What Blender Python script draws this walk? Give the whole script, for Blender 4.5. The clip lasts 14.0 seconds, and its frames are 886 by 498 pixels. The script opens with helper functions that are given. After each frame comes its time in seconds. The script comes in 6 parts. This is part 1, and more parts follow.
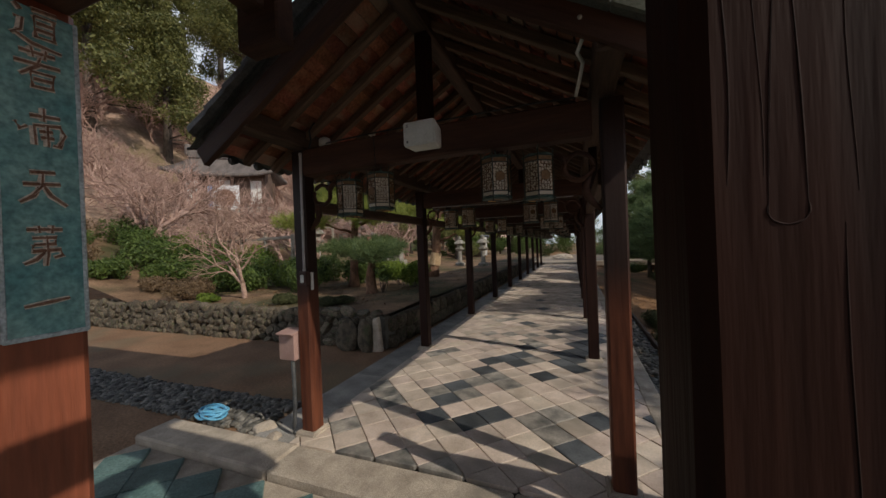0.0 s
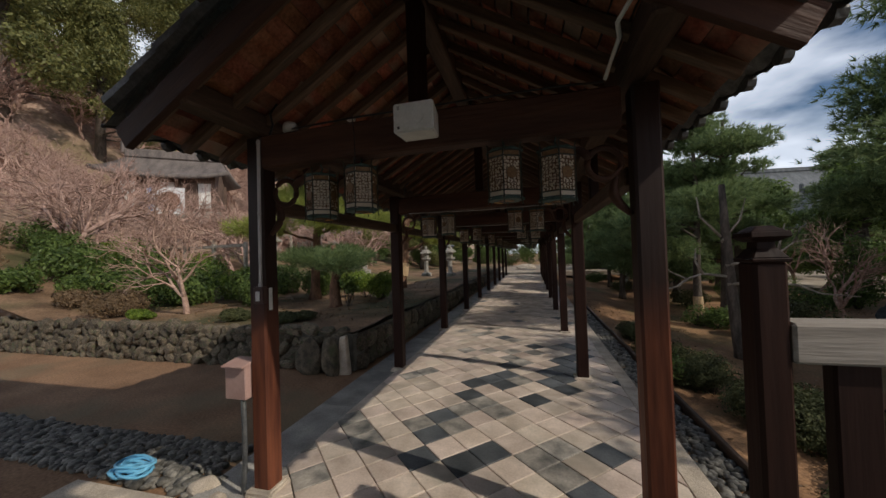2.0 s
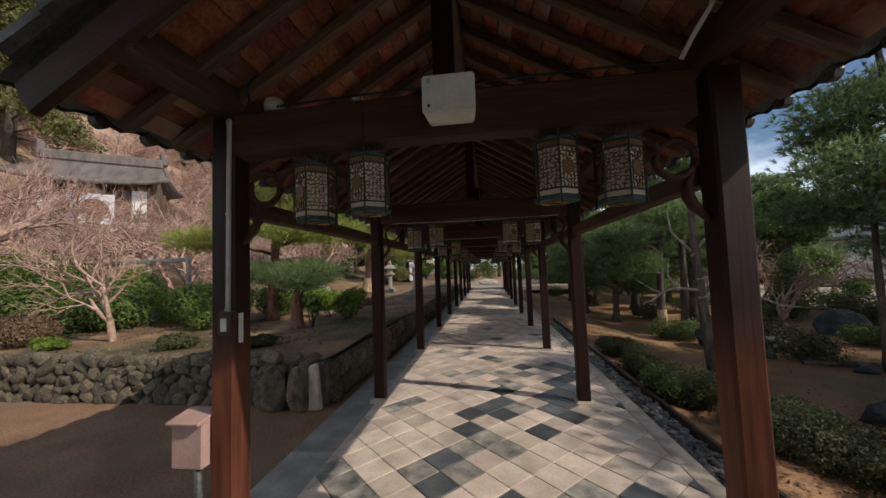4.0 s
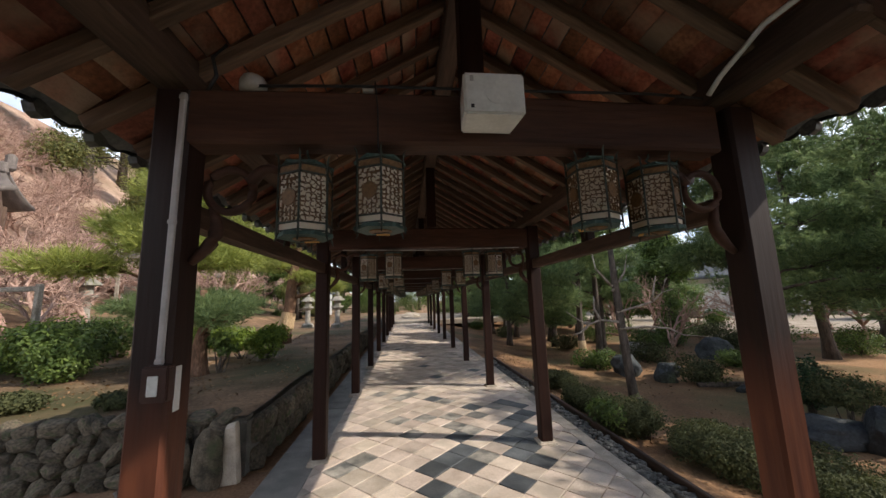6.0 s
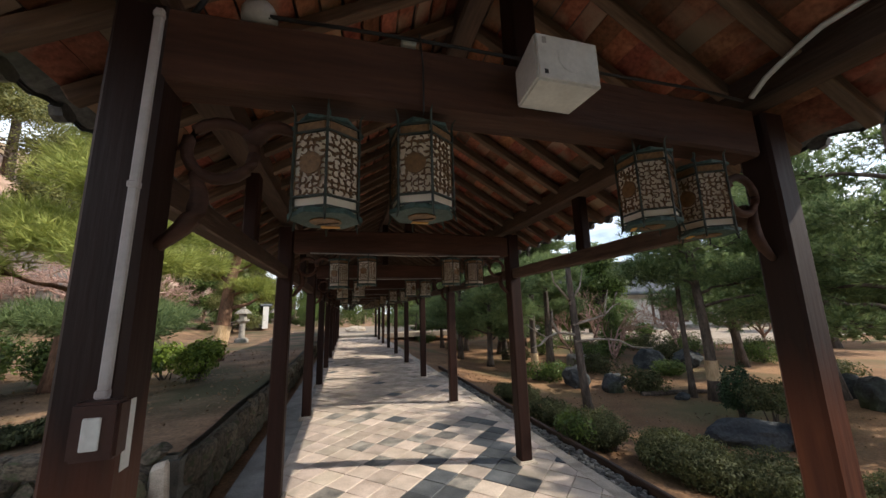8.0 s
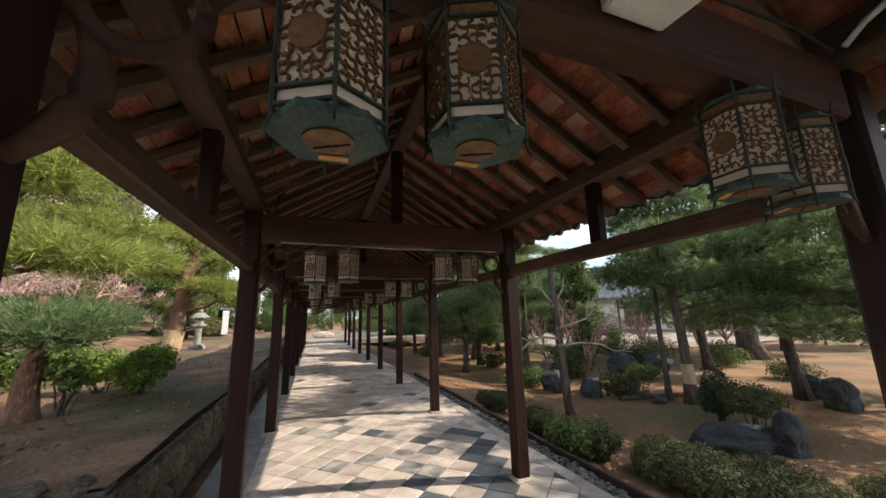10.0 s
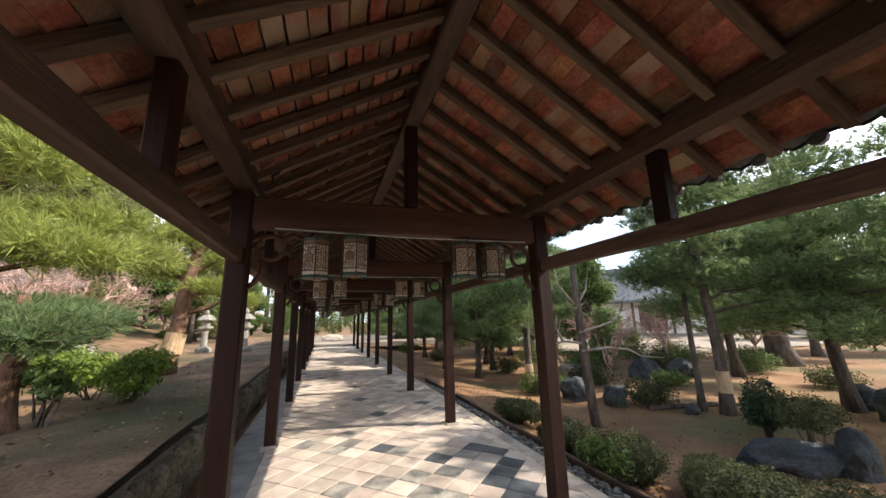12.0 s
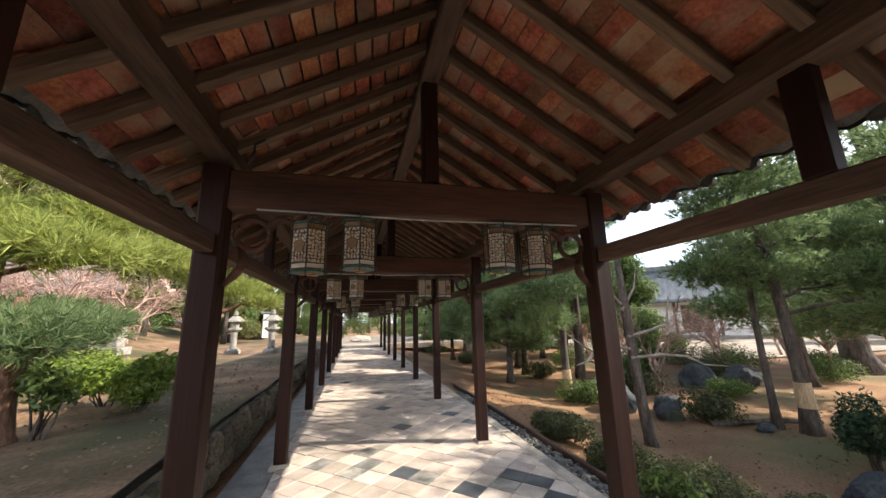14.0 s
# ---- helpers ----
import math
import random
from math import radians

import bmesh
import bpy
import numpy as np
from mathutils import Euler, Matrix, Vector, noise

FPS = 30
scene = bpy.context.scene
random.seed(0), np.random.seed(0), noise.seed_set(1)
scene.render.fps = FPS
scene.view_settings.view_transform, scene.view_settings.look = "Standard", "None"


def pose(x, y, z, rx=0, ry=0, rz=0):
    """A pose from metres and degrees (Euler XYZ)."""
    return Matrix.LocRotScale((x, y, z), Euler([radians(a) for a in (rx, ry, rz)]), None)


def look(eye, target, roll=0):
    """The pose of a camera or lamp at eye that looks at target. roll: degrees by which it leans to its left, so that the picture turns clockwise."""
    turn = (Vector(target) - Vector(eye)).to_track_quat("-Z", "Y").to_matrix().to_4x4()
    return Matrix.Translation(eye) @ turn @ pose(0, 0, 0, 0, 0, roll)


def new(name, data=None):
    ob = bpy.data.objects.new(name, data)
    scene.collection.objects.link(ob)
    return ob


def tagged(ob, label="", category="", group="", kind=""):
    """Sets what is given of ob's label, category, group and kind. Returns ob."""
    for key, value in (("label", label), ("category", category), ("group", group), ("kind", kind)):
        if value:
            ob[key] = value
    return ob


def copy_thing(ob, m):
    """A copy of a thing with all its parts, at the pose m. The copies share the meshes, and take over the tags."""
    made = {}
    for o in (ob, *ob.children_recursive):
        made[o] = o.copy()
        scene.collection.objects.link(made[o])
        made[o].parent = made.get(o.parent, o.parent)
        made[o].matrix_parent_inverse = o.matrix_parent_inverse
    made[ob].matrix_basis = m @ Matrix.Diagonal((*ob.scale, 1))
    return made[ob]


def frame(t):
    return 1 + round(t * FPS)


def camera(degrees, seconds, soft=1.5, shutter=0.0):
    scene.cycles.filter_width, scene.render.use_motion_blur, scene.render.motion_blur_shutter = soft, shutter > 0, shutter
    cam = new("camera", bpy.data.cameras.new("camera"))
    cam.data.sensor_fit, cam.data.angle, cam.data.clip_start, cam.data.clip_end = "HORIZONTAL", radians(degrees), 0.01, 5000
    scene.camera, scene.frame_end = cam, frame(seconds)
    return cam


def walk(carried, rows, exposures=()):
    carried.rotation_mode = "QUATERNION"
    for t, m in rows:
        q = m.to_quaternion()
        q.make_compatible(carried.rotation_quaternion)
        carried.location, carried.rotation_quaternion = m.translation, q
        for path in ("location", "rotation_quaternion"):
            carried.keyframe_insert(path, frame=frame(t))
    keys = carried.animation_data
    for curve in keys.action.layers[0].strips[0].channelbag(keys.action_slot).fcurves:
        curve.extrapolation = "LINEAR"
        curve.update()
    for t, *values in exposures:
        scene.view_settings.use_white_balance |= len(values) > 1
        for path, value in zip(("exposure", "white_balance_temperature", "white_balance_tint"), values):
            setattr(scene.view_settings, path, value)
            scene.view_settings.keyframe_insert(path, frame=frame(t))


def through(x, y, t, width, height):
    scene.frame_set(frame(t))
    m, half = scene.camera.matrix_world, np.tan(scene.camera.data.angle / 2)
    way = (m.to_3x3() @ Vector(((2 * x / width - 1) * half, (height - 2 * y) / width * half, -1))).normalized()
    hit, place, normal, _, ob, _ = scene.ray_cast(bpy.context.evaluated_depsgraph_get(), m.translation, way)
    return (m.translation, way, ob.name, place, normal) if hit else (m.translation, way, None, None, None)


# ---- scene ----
cam = camera(104.7, 14.0)
PATH = [
    (0, (1.021, -2.189, 1.566), (0.304, -0.322, 1.555), -2.2),
    (0.5, (0.919, -2.085, 1.585), (0.254, -0.199, 1.569), -2.0),
    (1, (0.862, -1.991, 1.59), (0.238, -0.091, 1.589), -1.9),
    (1.5, (0.786, -1.92, 1.583), (0.219, -0.002, 1.602), -2.0),
    (2, (0.675, -1.845, 1.577), (0.169, 0.089, 1.615), -1.9),
    (2.5, (0.549, -1.763, 1.591), (0.098, 0.185, 1.647), -2.0),
    (5, (-0.023, -1.35, 1.577), (-0.085, 0.639, 1.773), -1.9),
    (5.5, (-0.152, -1.284, 1.579), (-0.079, 0.7, 1.828), -1.9),
    (6, (-0.269, -1.22, 1.594), (-0.052, 0.747, 1.888), -1.9),
    (6.5, (-0.367, -1.152, 1.585), (-0.031, 0.793, 1.908), -1.8),
    (7, (-0.448, -1.066, 1.571), (-0.031, 0.86, 1.91), -1.7),
    (7.5, (-0.517, -0.973, 1.577), (-0.043, 0.939, 1.925), -1.6),
    (8, (-0.587, -0.893, 1.576), (-0.058, 1.002, 1.936), -1.6),
    (8.5, (-0.659, -0.81, 1.563), (-0.073, 1.067, 1.931), -1.6),
    (11, (-0.666, -0.209, 1.531), (0.038, 1.622, 1.922), -1.5),
    (11.5, (-0.633, -0.098, 1.526), (0.042, 1.742, 1.924), -1.4),
    (12, (-0.604, 0.036, 1.519), (0.037, 1.887, 1.924), -1.4),
    (12.5, (-0.582, 0.184, 1.529), (0.023, 2.044, 1.945), -1.5),
    (13, (-0.55, 0.32, 1.532), (0.018, 2.19, 1.956), -1.5),
    (13.5, (-0.498, 0.456, 1.524), (0.031, 2.338, 1.948), -1.5),
    (14, (-0.422, 0.613, 1.55), (0.069, 2.507, 1.962), -1.4),
]
walk(cam, [(t, look(eye, target, roll)) for t, eye, target, roll in PATH],
     [(0, -0.84), (2.5, -0.8), (5, -0.06), (8, 0.24), (11, 0.68), (14, 1.05)])

# ---- light ----
SUN_EL, SUN_TO = 38.0, Vector((-0.96, 0.28, 0.0)).normalized()
world = bpy.data.worlds.new("world")
scene.world = world
world.use_nodes = True
wn, wl = world.node_tree.nodes, world.node_tree.links
sky = wn.new("ShaderNodeTexSky")
sky.sky_type, sky.sun_disc = "NISHITA", False
sky.sun_elevation = radians(SUN_EL)
sky.sun_rotation = math.atan2(-SUN_TO.x, -SUN_TO.y)
sky.air_density, sky.dust_density, sky.ozone_density = 1.0, 0.25, 3.5
wco = wn.new("ShaderNodeTexCoord")
wmap = wn.new("ShaderNodeMapping")
wmap.inputs["Scale"].default_value = (1.0, 1.0, 2.6)
wnoise = wn.new("ShaderNodeTexNoise")
wnoise.inputs["Scale"].default_value, wnoise.inputs["Detail"].default_value = 2.2, 6.0
wramp = wn.new("ShaderNodeValToRGB")
wramp.color_ramp.elements[0].position, wramp.color_ramp.elements[1].position = 0.32, 0.5
wmix = wn.new("ShaderNodeMixRGB")
wmix.inputs["Color2"].default_value = (15.4, 16.6, 18.8, 1)
wl.new(wco.outputs["Generated"], wmap.inputs["Vector"])
wl.new(wmap.outputs["Vector"], wnoise.inputs["Vector"])
wl.new(wnoise.outputs["Fac"], wramp.inputs["Fac"])
wsep, wlow, wmul = wn.new("ShaderNodeSeparateXYZ"), wn.new("ShaderNodeMapRange"), wn.new("ShaderNodeMath")
wlow.inputs[1].default_value, wlow.inputs[2].default_value, wlow.inputs[3].default_value, wlow.inputs[4].default_value = 0.5, 0.75, 1.0, 0.05
wmul.operation = "MULTIPLY"
wl.new(wco.outputs["Generated"], wsep.inputs[0])
wl.new(wsep.outputs["Z"], wlow.inputs[0])
wl.new(wramp.outputs["Color"], wmul.inputs[0])
wl.new(wlow.outputs[0], wmul.inputs[1])
wl.new(wmul.outputs[0], wmix.inputs["Fac"])
wl.new(sky.outputs["Color"], wmix.inputs["Color1"])
wl.new(wmix.outputs["Color"], wn["Background"].inputs["Color"])
wn["Background"].inputs["Strength"].default_value = 0.105
sun_lamp = bpy.data.lights.new("sun", "SUN")
sun_lamp.energy, sun_lamp.angle, sun_lamp.color = 5.0, radians(0.6), (1.0, 0.92, 0.8)
sun = new("sun", sun_lamp)
sun_dir = Vector((SUN_TO.x * math.cos(radians(SUN_EL)), SUN_TO.y * math.cos(radians(SUN_EL)), -math.sin(radians(SUN_EL))))
sun.matrix_world = look(tuple(-sun_dir * 60), (0, 0, 0))


# ---- materials ----
def mat(name, a, b, rough=0.75, metal=0.0, scale=6.0, fine=60.0, bump=0.25, stretch=(1, 1, 1), rand="", spread=0.3, hue=0.0, dirt=None, dirt_at=0.6, spec=0.3, grain=0.3):
    """Two-scale noise between colours a and b, fine grain, bump, and per-piece variation."""
    m = bpy.data.materials.new(name)
    m.use_nodes = True
    n, l = m.node_tree.nodes, m.node_tree.links
    bs = n["Principled BSDF"]
    bs.inputs["Roughness"].default_value, bs.inputs["Metallic"].default_value = rough, metal
    bs.inputs["Specular IOR Level"].default_value = spec
    co, mp = n.new("ShaderNodeTexCoord"), n.new("ShaderNodeMapping")
    mp.inputs["Scale"].default_value = stretch
    l.new(co.outputs["Object"], mp.inputs["Vector"])
    info = n.new("ShaderNodeObjectInfo")
    geo = n.new("ShaderNodeNewGeometry")
    rnd = geo.outputs["Random Per Island"] if rand == "island" else info.outputs["Random"]
    off = n.new("ShaderNodeVectorMath")
    off.operation = "MULTIPLY_ADD"
    cmb = n.new("ShaderNodeCombineXYZ")
    for k in range(3):
        l.new(rnd, cmb.inputs[k])
    off.inputs[1].default_value = (17.0, 31.0, 23.0) if rand else (0, 0, 0)
    l.new(cmb.outputs[0], off.inputs[0])
    l.new(mp.outputs[0], off.inputs[2])
    n1, n2 = n.new("ShaderNodeTexNoise"), n.new("ShaderNodeTexNoise")
    n1.inputs["Scale"].default_value, n1.inputs["Detail"].default_value = scale, 5.0
    n2.inputs["Scale"].default_value, n2.inputs["Detail"].default_value = fine, 4.0
    l.new(off.outputs[0], n1.inputs["Vector"])
    l.new(off.outputs[0], n2.inputs["Vector"])
    r1 = n.new("ShaderNodeValToRGB")
    r1.color_ramp.elements[0].position, r1.color_ramp.elements[1].position = 0.32, 0.68
    r1.color_ramp.elements[0].color, r1.color_ramp.elements[1].color = (*a, 1), (*b, 1)
    l.new(n1.outputs["Fac"], r1.inputs["Fac"])
    r2 = n.new("ShaderNodeMapRange")
    r2.inputs[1].default_value, r2.inputs[2].default_value, r2.inputs[3].default_value, r2.inputs[4].default_value = 0.3, 0.7, 1 - grain, 1 + grain
    l.new(n2.outputs["Fac"], r2.inputs[0])
    mul = n.new("ShaderNodeMixRGB")
    mul.blend_type = "MULTIPLY"
    mul.inputs["Fac"].default_value = 1.0
    l.new(r1.outputs["Color"], mul.inputs["Color1"])
    l.new(r2.outputs[0], mul.inputs["Color2"])
    out = mul.outputs["Color"]
    if dirt:
        n3 = n.new("ShaderNodeTexNoise")
        n3.inputs["Scale"].default_value, n3.inputs["Detail"].default_value = scale * 0.35, 7.0
        l.new(off.outputs[0], n3.inputs["Vector"])
        r3 = n.new("ShaderNodeValToRGB")
        r3.color_ramp.elements[0].position, r3.color_ramp.elements[1].position = dirt_at - 0.08, dirt_at + 0.08
        l.new(n3.outputs["Fac"], r3.inputs["Fac"])
        mx = n.new("ShaderNodeMixRGB")
        mx.inputs["Color2"].default_value = (*dirt, 1)
        l.new(r3.outputs["Color"], mx.inputs["Fac"])
        l.new(out, mx.inputs["Color1"])
        out = mx.outputs["Color"]
    if rand:
        hsv = n.new("ShaderNodeHueSaturation")
        mr = n.new("ShaderNodeMapRange")
        mr.inputs[3].default_value, mr.inputs[4].default_value = 1 - spread, 1 + spread
        l.new(rnd, mr.inputs[0])
        l.new(mr.outputs[0], hsv.inputs["Value"])
        if hue:
            wn_ = n.new("ShaderNodeTexWhiteNoise")
            wn_.noise_dimensions = "1D"
            l.new(rnd, wn_.inputs["W"])
            hr = n.new("ShaderNodeMapRange")
            hr.inputs[3].default_value, hr.inputs[4].default_value = 0.5 - hue, 0.5 + hue
            l.new(wn_.outputs["Value"], hr.inputs[0])
            l.new(hr.outputs[0], hsv.inputs["Hue"])
        l.new(out, hsv.inputs["Color"])
        out = hsv.outputs["Color"]
    l.new(out, bs.inputs["Base Color"])
    if bump:
        bp = n.new("ShaderNodeBump")
        bp.inputs["Strength"].default_value, bp.inputs["Distance"].default_value = bump, 0.02
        add = n.new("ShaderNodeMath")
        add.operation = "ADD"
        l.new(n1.outputs["Fac"], add.inputs[0])
        l.new(n2.outputs["Fac"], add.inputs[1])
        l.new(add.outputs[0], bp.inputs["Height"])
        l.new(bp.outputs[0], bs.inputs["Normal"])
    return m


def leaf(name, a, b, through=0.35, rough=0.55):
    """Leaves: colour by leaf, part of the light passing through."""
    m = bpy.data.materials.new(name)
    m.use_nodes = True
    n, l = m.node_tree.nodes, m.node_tree.links
    bs, outn = n["Principled BSDF"], n["Material Output"]
    geo = n.new("ShaderNodeNewGeometry")
    co = n.new("ShaderNodeTexCoord")
    nz = n.new("ShaderNodeTexNoise")
    nz.inputs["Scale"].default_value = 1.7
    l.new(co.outputs["Object"], nz.inputs["Vector"])
    av = n.new("ShaderNodeMath")
    av.operation = "MULTIPLY_ADD"
    av.inputs[1].default_value, av.inputs[2].default_value = 0.55, 0.0
    l.new(geo.outputs["Random Per Island"], av.inputs[0])
    ad = n.new("ShaderNodeMath")
    ad.operation = "MULTIPLY_ADD"
    ad.inputs[1].default_value = 0.6
    l.new(nz.outputs["Fac"], ad.inputs[0])
    l.new(av.outputs[0], ad.inputs[2])
    r = n.new("ShaderNodeValToRGB")
    r.color_ramp.elements[0].position, r.color_ramp.elements[1].position = 0.2, 0.9
    r.color_ramp.elements[0].color, r.color_ramp.elements[1].color = (*a, 1), (*b, 1)
    l.new(ad.outputs[0], r.inputs["Fac"])
    l.new(r.outputs["Color"], bs.inputs["Base Color"])
    bs.inputs["Roughness"].default_value, bs.inputs["Specular IOR Level"].default_value = rough, 0.35
    tr = n.new("ShaderNodeBsdfTranslucent")
    l.new(r.outputs["Color"], tr.inputs["Color"])
    mx = n.new("ShaderNodeMixShader")
    mx.inputs[0].default_value = through
    l.new(bs.outputs[0], mx.inputs[1])
    l.new(tr.outputs[0], mx.inputs[2])
    l.new(mx.outputs[0], outn.inputs["Surface"])
    return m


POST = mat("stained_post", (0.016, 0.0066, 0.0044), (0.03, 0.0118, 0.0074), 0.6, scale=5, fine=40, bump=0.12, stretch=(1, 1, 0.08), rand="object", spread=0.15, grain=0.1, spec=0.16)
# left gate pillar, with its sunlight painted in as a lighter red
SUNLIT_RED_POST = mat("sunlit_stained_pillar", (0.15, 0.04, 0.02), (0.27, 0.08, 0.04), 0.6, scale=4, fine=40, bump=0.25, stretch=(1, 1, 0.1), rand="object", spread=0.1, grain=0.15)
BEAM = mat("stained_beam", (0.04, 0.0172, 0.0104), (0.084, 0.038, 0.0228), 0.7, scale=8, fine=60, bump=0.25, stretch=(0.1, 1, 1), rand="object", spread=0.15, grain=0.18)
BEAM_Y = mat("stained_purlin", (0.042, 0.025, 0.017), (0.1, 0.062, 0.042), 0.65, scale=8, fine=60, bump=0.25, stretch=(1, 0.1, 1), rand="object", spread=0.15)
RAFTER = mat("rafter_wood", (0.07, 0.043, 0.028), (0.145, 0.096, 0.064), 0.8, scale=8, fine=60, bump=0.25, stretch=(0.1, 1, 1), rand="object", spread=0.25)
GREY_WOOD = mat("weathered_grey_wood", (0.24, 0.21, 0.18), (0.36, 0.32, 0.28), 0.85, scale=7, fine=60, bump=0.25, stretch=(0.1, 1, 1), grain=0.15)
BRONZE = mat("dark_bronze", (0.02, 0.026, 0.02), (0.05, 0.058, 0.044), 0.6, metal=0.15, scale=20, fine=120, bump=0.1, grain=0.12)


def sunlit_worn_post():
    """Post stain, lower half worn redder, with the sun that falls there painted in."""
    m = mat("sunlit_worn_post", (0.016, 0.0066, 0.0044), (0.03, 0.0118, 0.0074), 0.6, scale=5, fine=40, bump=0.12, stretch=(1, 1, 0.08), rand="object", spread=0.1, grain=0.1)
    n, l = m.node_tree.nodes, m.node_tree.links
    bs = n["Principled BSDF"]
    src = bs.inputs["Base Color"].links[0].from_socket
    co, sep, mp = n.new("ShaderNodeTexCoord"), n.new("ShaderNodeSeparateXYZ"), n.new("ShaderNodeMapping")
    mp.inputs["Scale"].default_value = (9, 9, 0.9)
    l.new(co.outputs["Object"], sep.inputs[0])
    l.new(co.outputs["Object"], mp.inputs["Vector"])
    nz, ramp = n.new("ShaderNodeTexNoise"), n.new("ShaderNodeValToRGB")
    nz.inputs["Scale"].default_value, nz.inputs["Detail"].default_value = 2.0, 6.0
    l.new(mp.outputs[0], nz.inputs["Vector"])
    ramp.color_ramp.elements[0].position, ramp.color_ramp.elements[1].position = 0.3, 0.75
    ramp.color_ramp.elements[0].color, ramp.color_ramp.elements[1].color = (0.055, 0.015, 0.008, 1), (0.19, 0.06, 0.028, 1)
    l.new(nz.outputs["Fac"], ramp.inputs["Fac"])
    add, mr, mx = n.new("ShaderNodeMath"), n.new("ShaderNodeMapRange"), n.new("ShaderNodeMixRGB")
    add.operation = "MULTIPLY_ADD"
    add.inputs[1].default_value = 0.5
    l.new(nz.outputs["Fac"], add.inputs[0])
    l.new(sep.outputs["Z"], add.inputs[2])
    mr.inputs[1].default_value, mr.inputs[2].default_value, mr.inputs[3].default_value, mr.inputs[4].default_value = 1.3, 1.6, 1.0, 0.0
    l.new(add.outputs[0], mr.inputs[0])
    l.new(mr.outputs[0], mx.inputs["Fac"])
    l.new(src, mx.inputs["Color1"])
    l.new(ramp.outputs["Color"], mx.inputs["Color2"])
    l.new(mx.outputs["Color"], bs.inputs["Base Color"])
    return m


SUNLIT_WORN_POST = sunlit_worn_post()
# right gate pillar, darkened in colour for the shade it stands in
SHADED_PILLAR = mat("shaded_weathered_pillar", (0.02, 0.0066, 0.0038), (0.042, 0.0145, 0.0078), 0.72, scale=3.5, fine=26, bump=0.3, stretch=(1, 1, 0.07), rand="object", spread=0.1, grain=0.16, spec=0.14)
CRACK = mat("dark_crack", (0.014, 0.0055, 0.004), (0.024, 0.009, 0.006), 0.9, scale=9, fine=60, bump=0.1)
SOFFIT = mat("soffit_tiles", (0.17, 0.046, 0.024), (0.33, 0.132, 0.076), 0.85, scale=7, fine=50, bump=0.35, rand="island", spread=0.45, hue=0.014, dirt=(0.3, 0.21, 0.145), dirt_at=0.58)
KAWARA = mat("roof_tile", (0.05, 0.052, 0.055), (0.13, 0.13, 0.125), 0.5, scale=5, fine=60, bump=0.2, dirt=(0.09, 0.1, 0.06), dirt_at=0.62)
PALE_TILE = mat("pale_tile", (0.43, 0.345, 0.28), (0.6, 0.495, 0.415), 0.55, scale=5, fine=60, bump=0.1, rand="object", spread=0.18, hue=0.01, dirt=(0.3, 0.26, 0.21), dirt_at=0.62, grain=0.1)
DARK_TILE = mat("slate_tile", (0.045, 0.05, 0.055), (0.1, 0.105, 0.11), 0.5, scale=5, fine=60, bump=0.1, rand="object", spread=0.3, grain=0.14)
MIX_TILE = mat("worn_tile", (0.09, 0.09, 0.085), (0.4, 0.36, 0.31), 0.55, scale=6, fine=60, bump=0.1, rand="object", spread=0.2, grain=0.14)
PALE_TILES = mat("pale_tiles", (0.43, 0.345, 0.28), (0.6, 0.495, 0.415), 0.8, scale=5, fine=90, bump=0.25, rand="island", spread=0.2, hue=0.008, dirt=(0.25, 0.22, 0.18), dirt_at=0.62)
DARK_TILES = mat("slate_tiles", (0.045, 0.05, 0.055), (0.1, 0.105, 0.11), 0.6, scale=5, fine=80, bump=0.25, rand="island", spread=0.25)
TEAL_TILE = mat("glazed_gate_tile", (0.06, 0.12, 0.115), (0.13, 0.21, 0.2), 0.45, scale=4, fine=70, bump=0.15, rand="object", spread=0.2)
GRANITE = mat("granite", (0.36, 0.3, 0.235), (0.54, 0.46, 0.37), 0.8, scale=7, fine=160, bump=0.35, rand="object", spread=0.1, dirt=(0.24, 0.21, 0.17), dirt_at=0.64)
SLAB = mat("kerb_slab", (0.2, 0.19, 0.175), (0.34, 0.32, 0.29), 0.8, scale=4, fine=120, bump=0.35, rand="object", spread=0.12)
BED = mat("joint_bed", (0.07, 0.065, 0.055), (0.13, 0.12, 0.1), 0.9, scale=8, fine=90)
EARTH = mat("bare_earth", (0.18, 0.095, 0.047), (0.33, 0.185, 0.095), 0.95, scale=0.9, fine=28, bump=0.6, dirt=(0.13, 0.115, 0.05), dirt_at=0.6)
COURT = mat("courtyard_earth", (0.18, 0.1, 0.055), (0.29, 0.17, 0.098), 0.95, scale=1.4, fine=40, bump=0.5, dirt=(0.16, 0.13, 0.08), dirt_at=0.6)
MOSS_EARTH = mat("raised_bed_earth", (0.1, 0.06, 0.034), (0.3, 0.185, 0.108), 0.95, scale=1.4, fine=25, bump=0.7, dirt=(0.075, 0.07, 0.03), dirt_at=0.55)
HILL = mat("hillside", (0.27, 0.165, 0.12), (0.47, 0.33, 0.255), 0.95, scale=0.35, fine=5, bump=0.6, dirt=(0.19, 0.14, 0.08), dirt_at=0.56)
STONE = mat("field_stone", (0.06, 0.05, 0.036), (0.19, 0.15, 0.105), 0.9, scale=9, fine=60, bump=0.6, rand="object", spread=0.35, dirt=(0.08, 0.09, 0.045), dirt_at=0.62)
PEBBLE = mat("pebbles", (0.07, 0.068, 0.06), (0.2, 0.185, 0.16), 0.7, scale=9, fine=60, bump=0.2, rand="island", spread=0.5)
BOULDER = mat("garden_rock", (0.022, 0.026, 0.03), (0.075, 0.08, 0.082), 0.9, scale=3, fine=26, bump=0.9, rand="object", spread=0.15, dirt=(0.06, 0.07, 0.03), dirt_at=0.6)
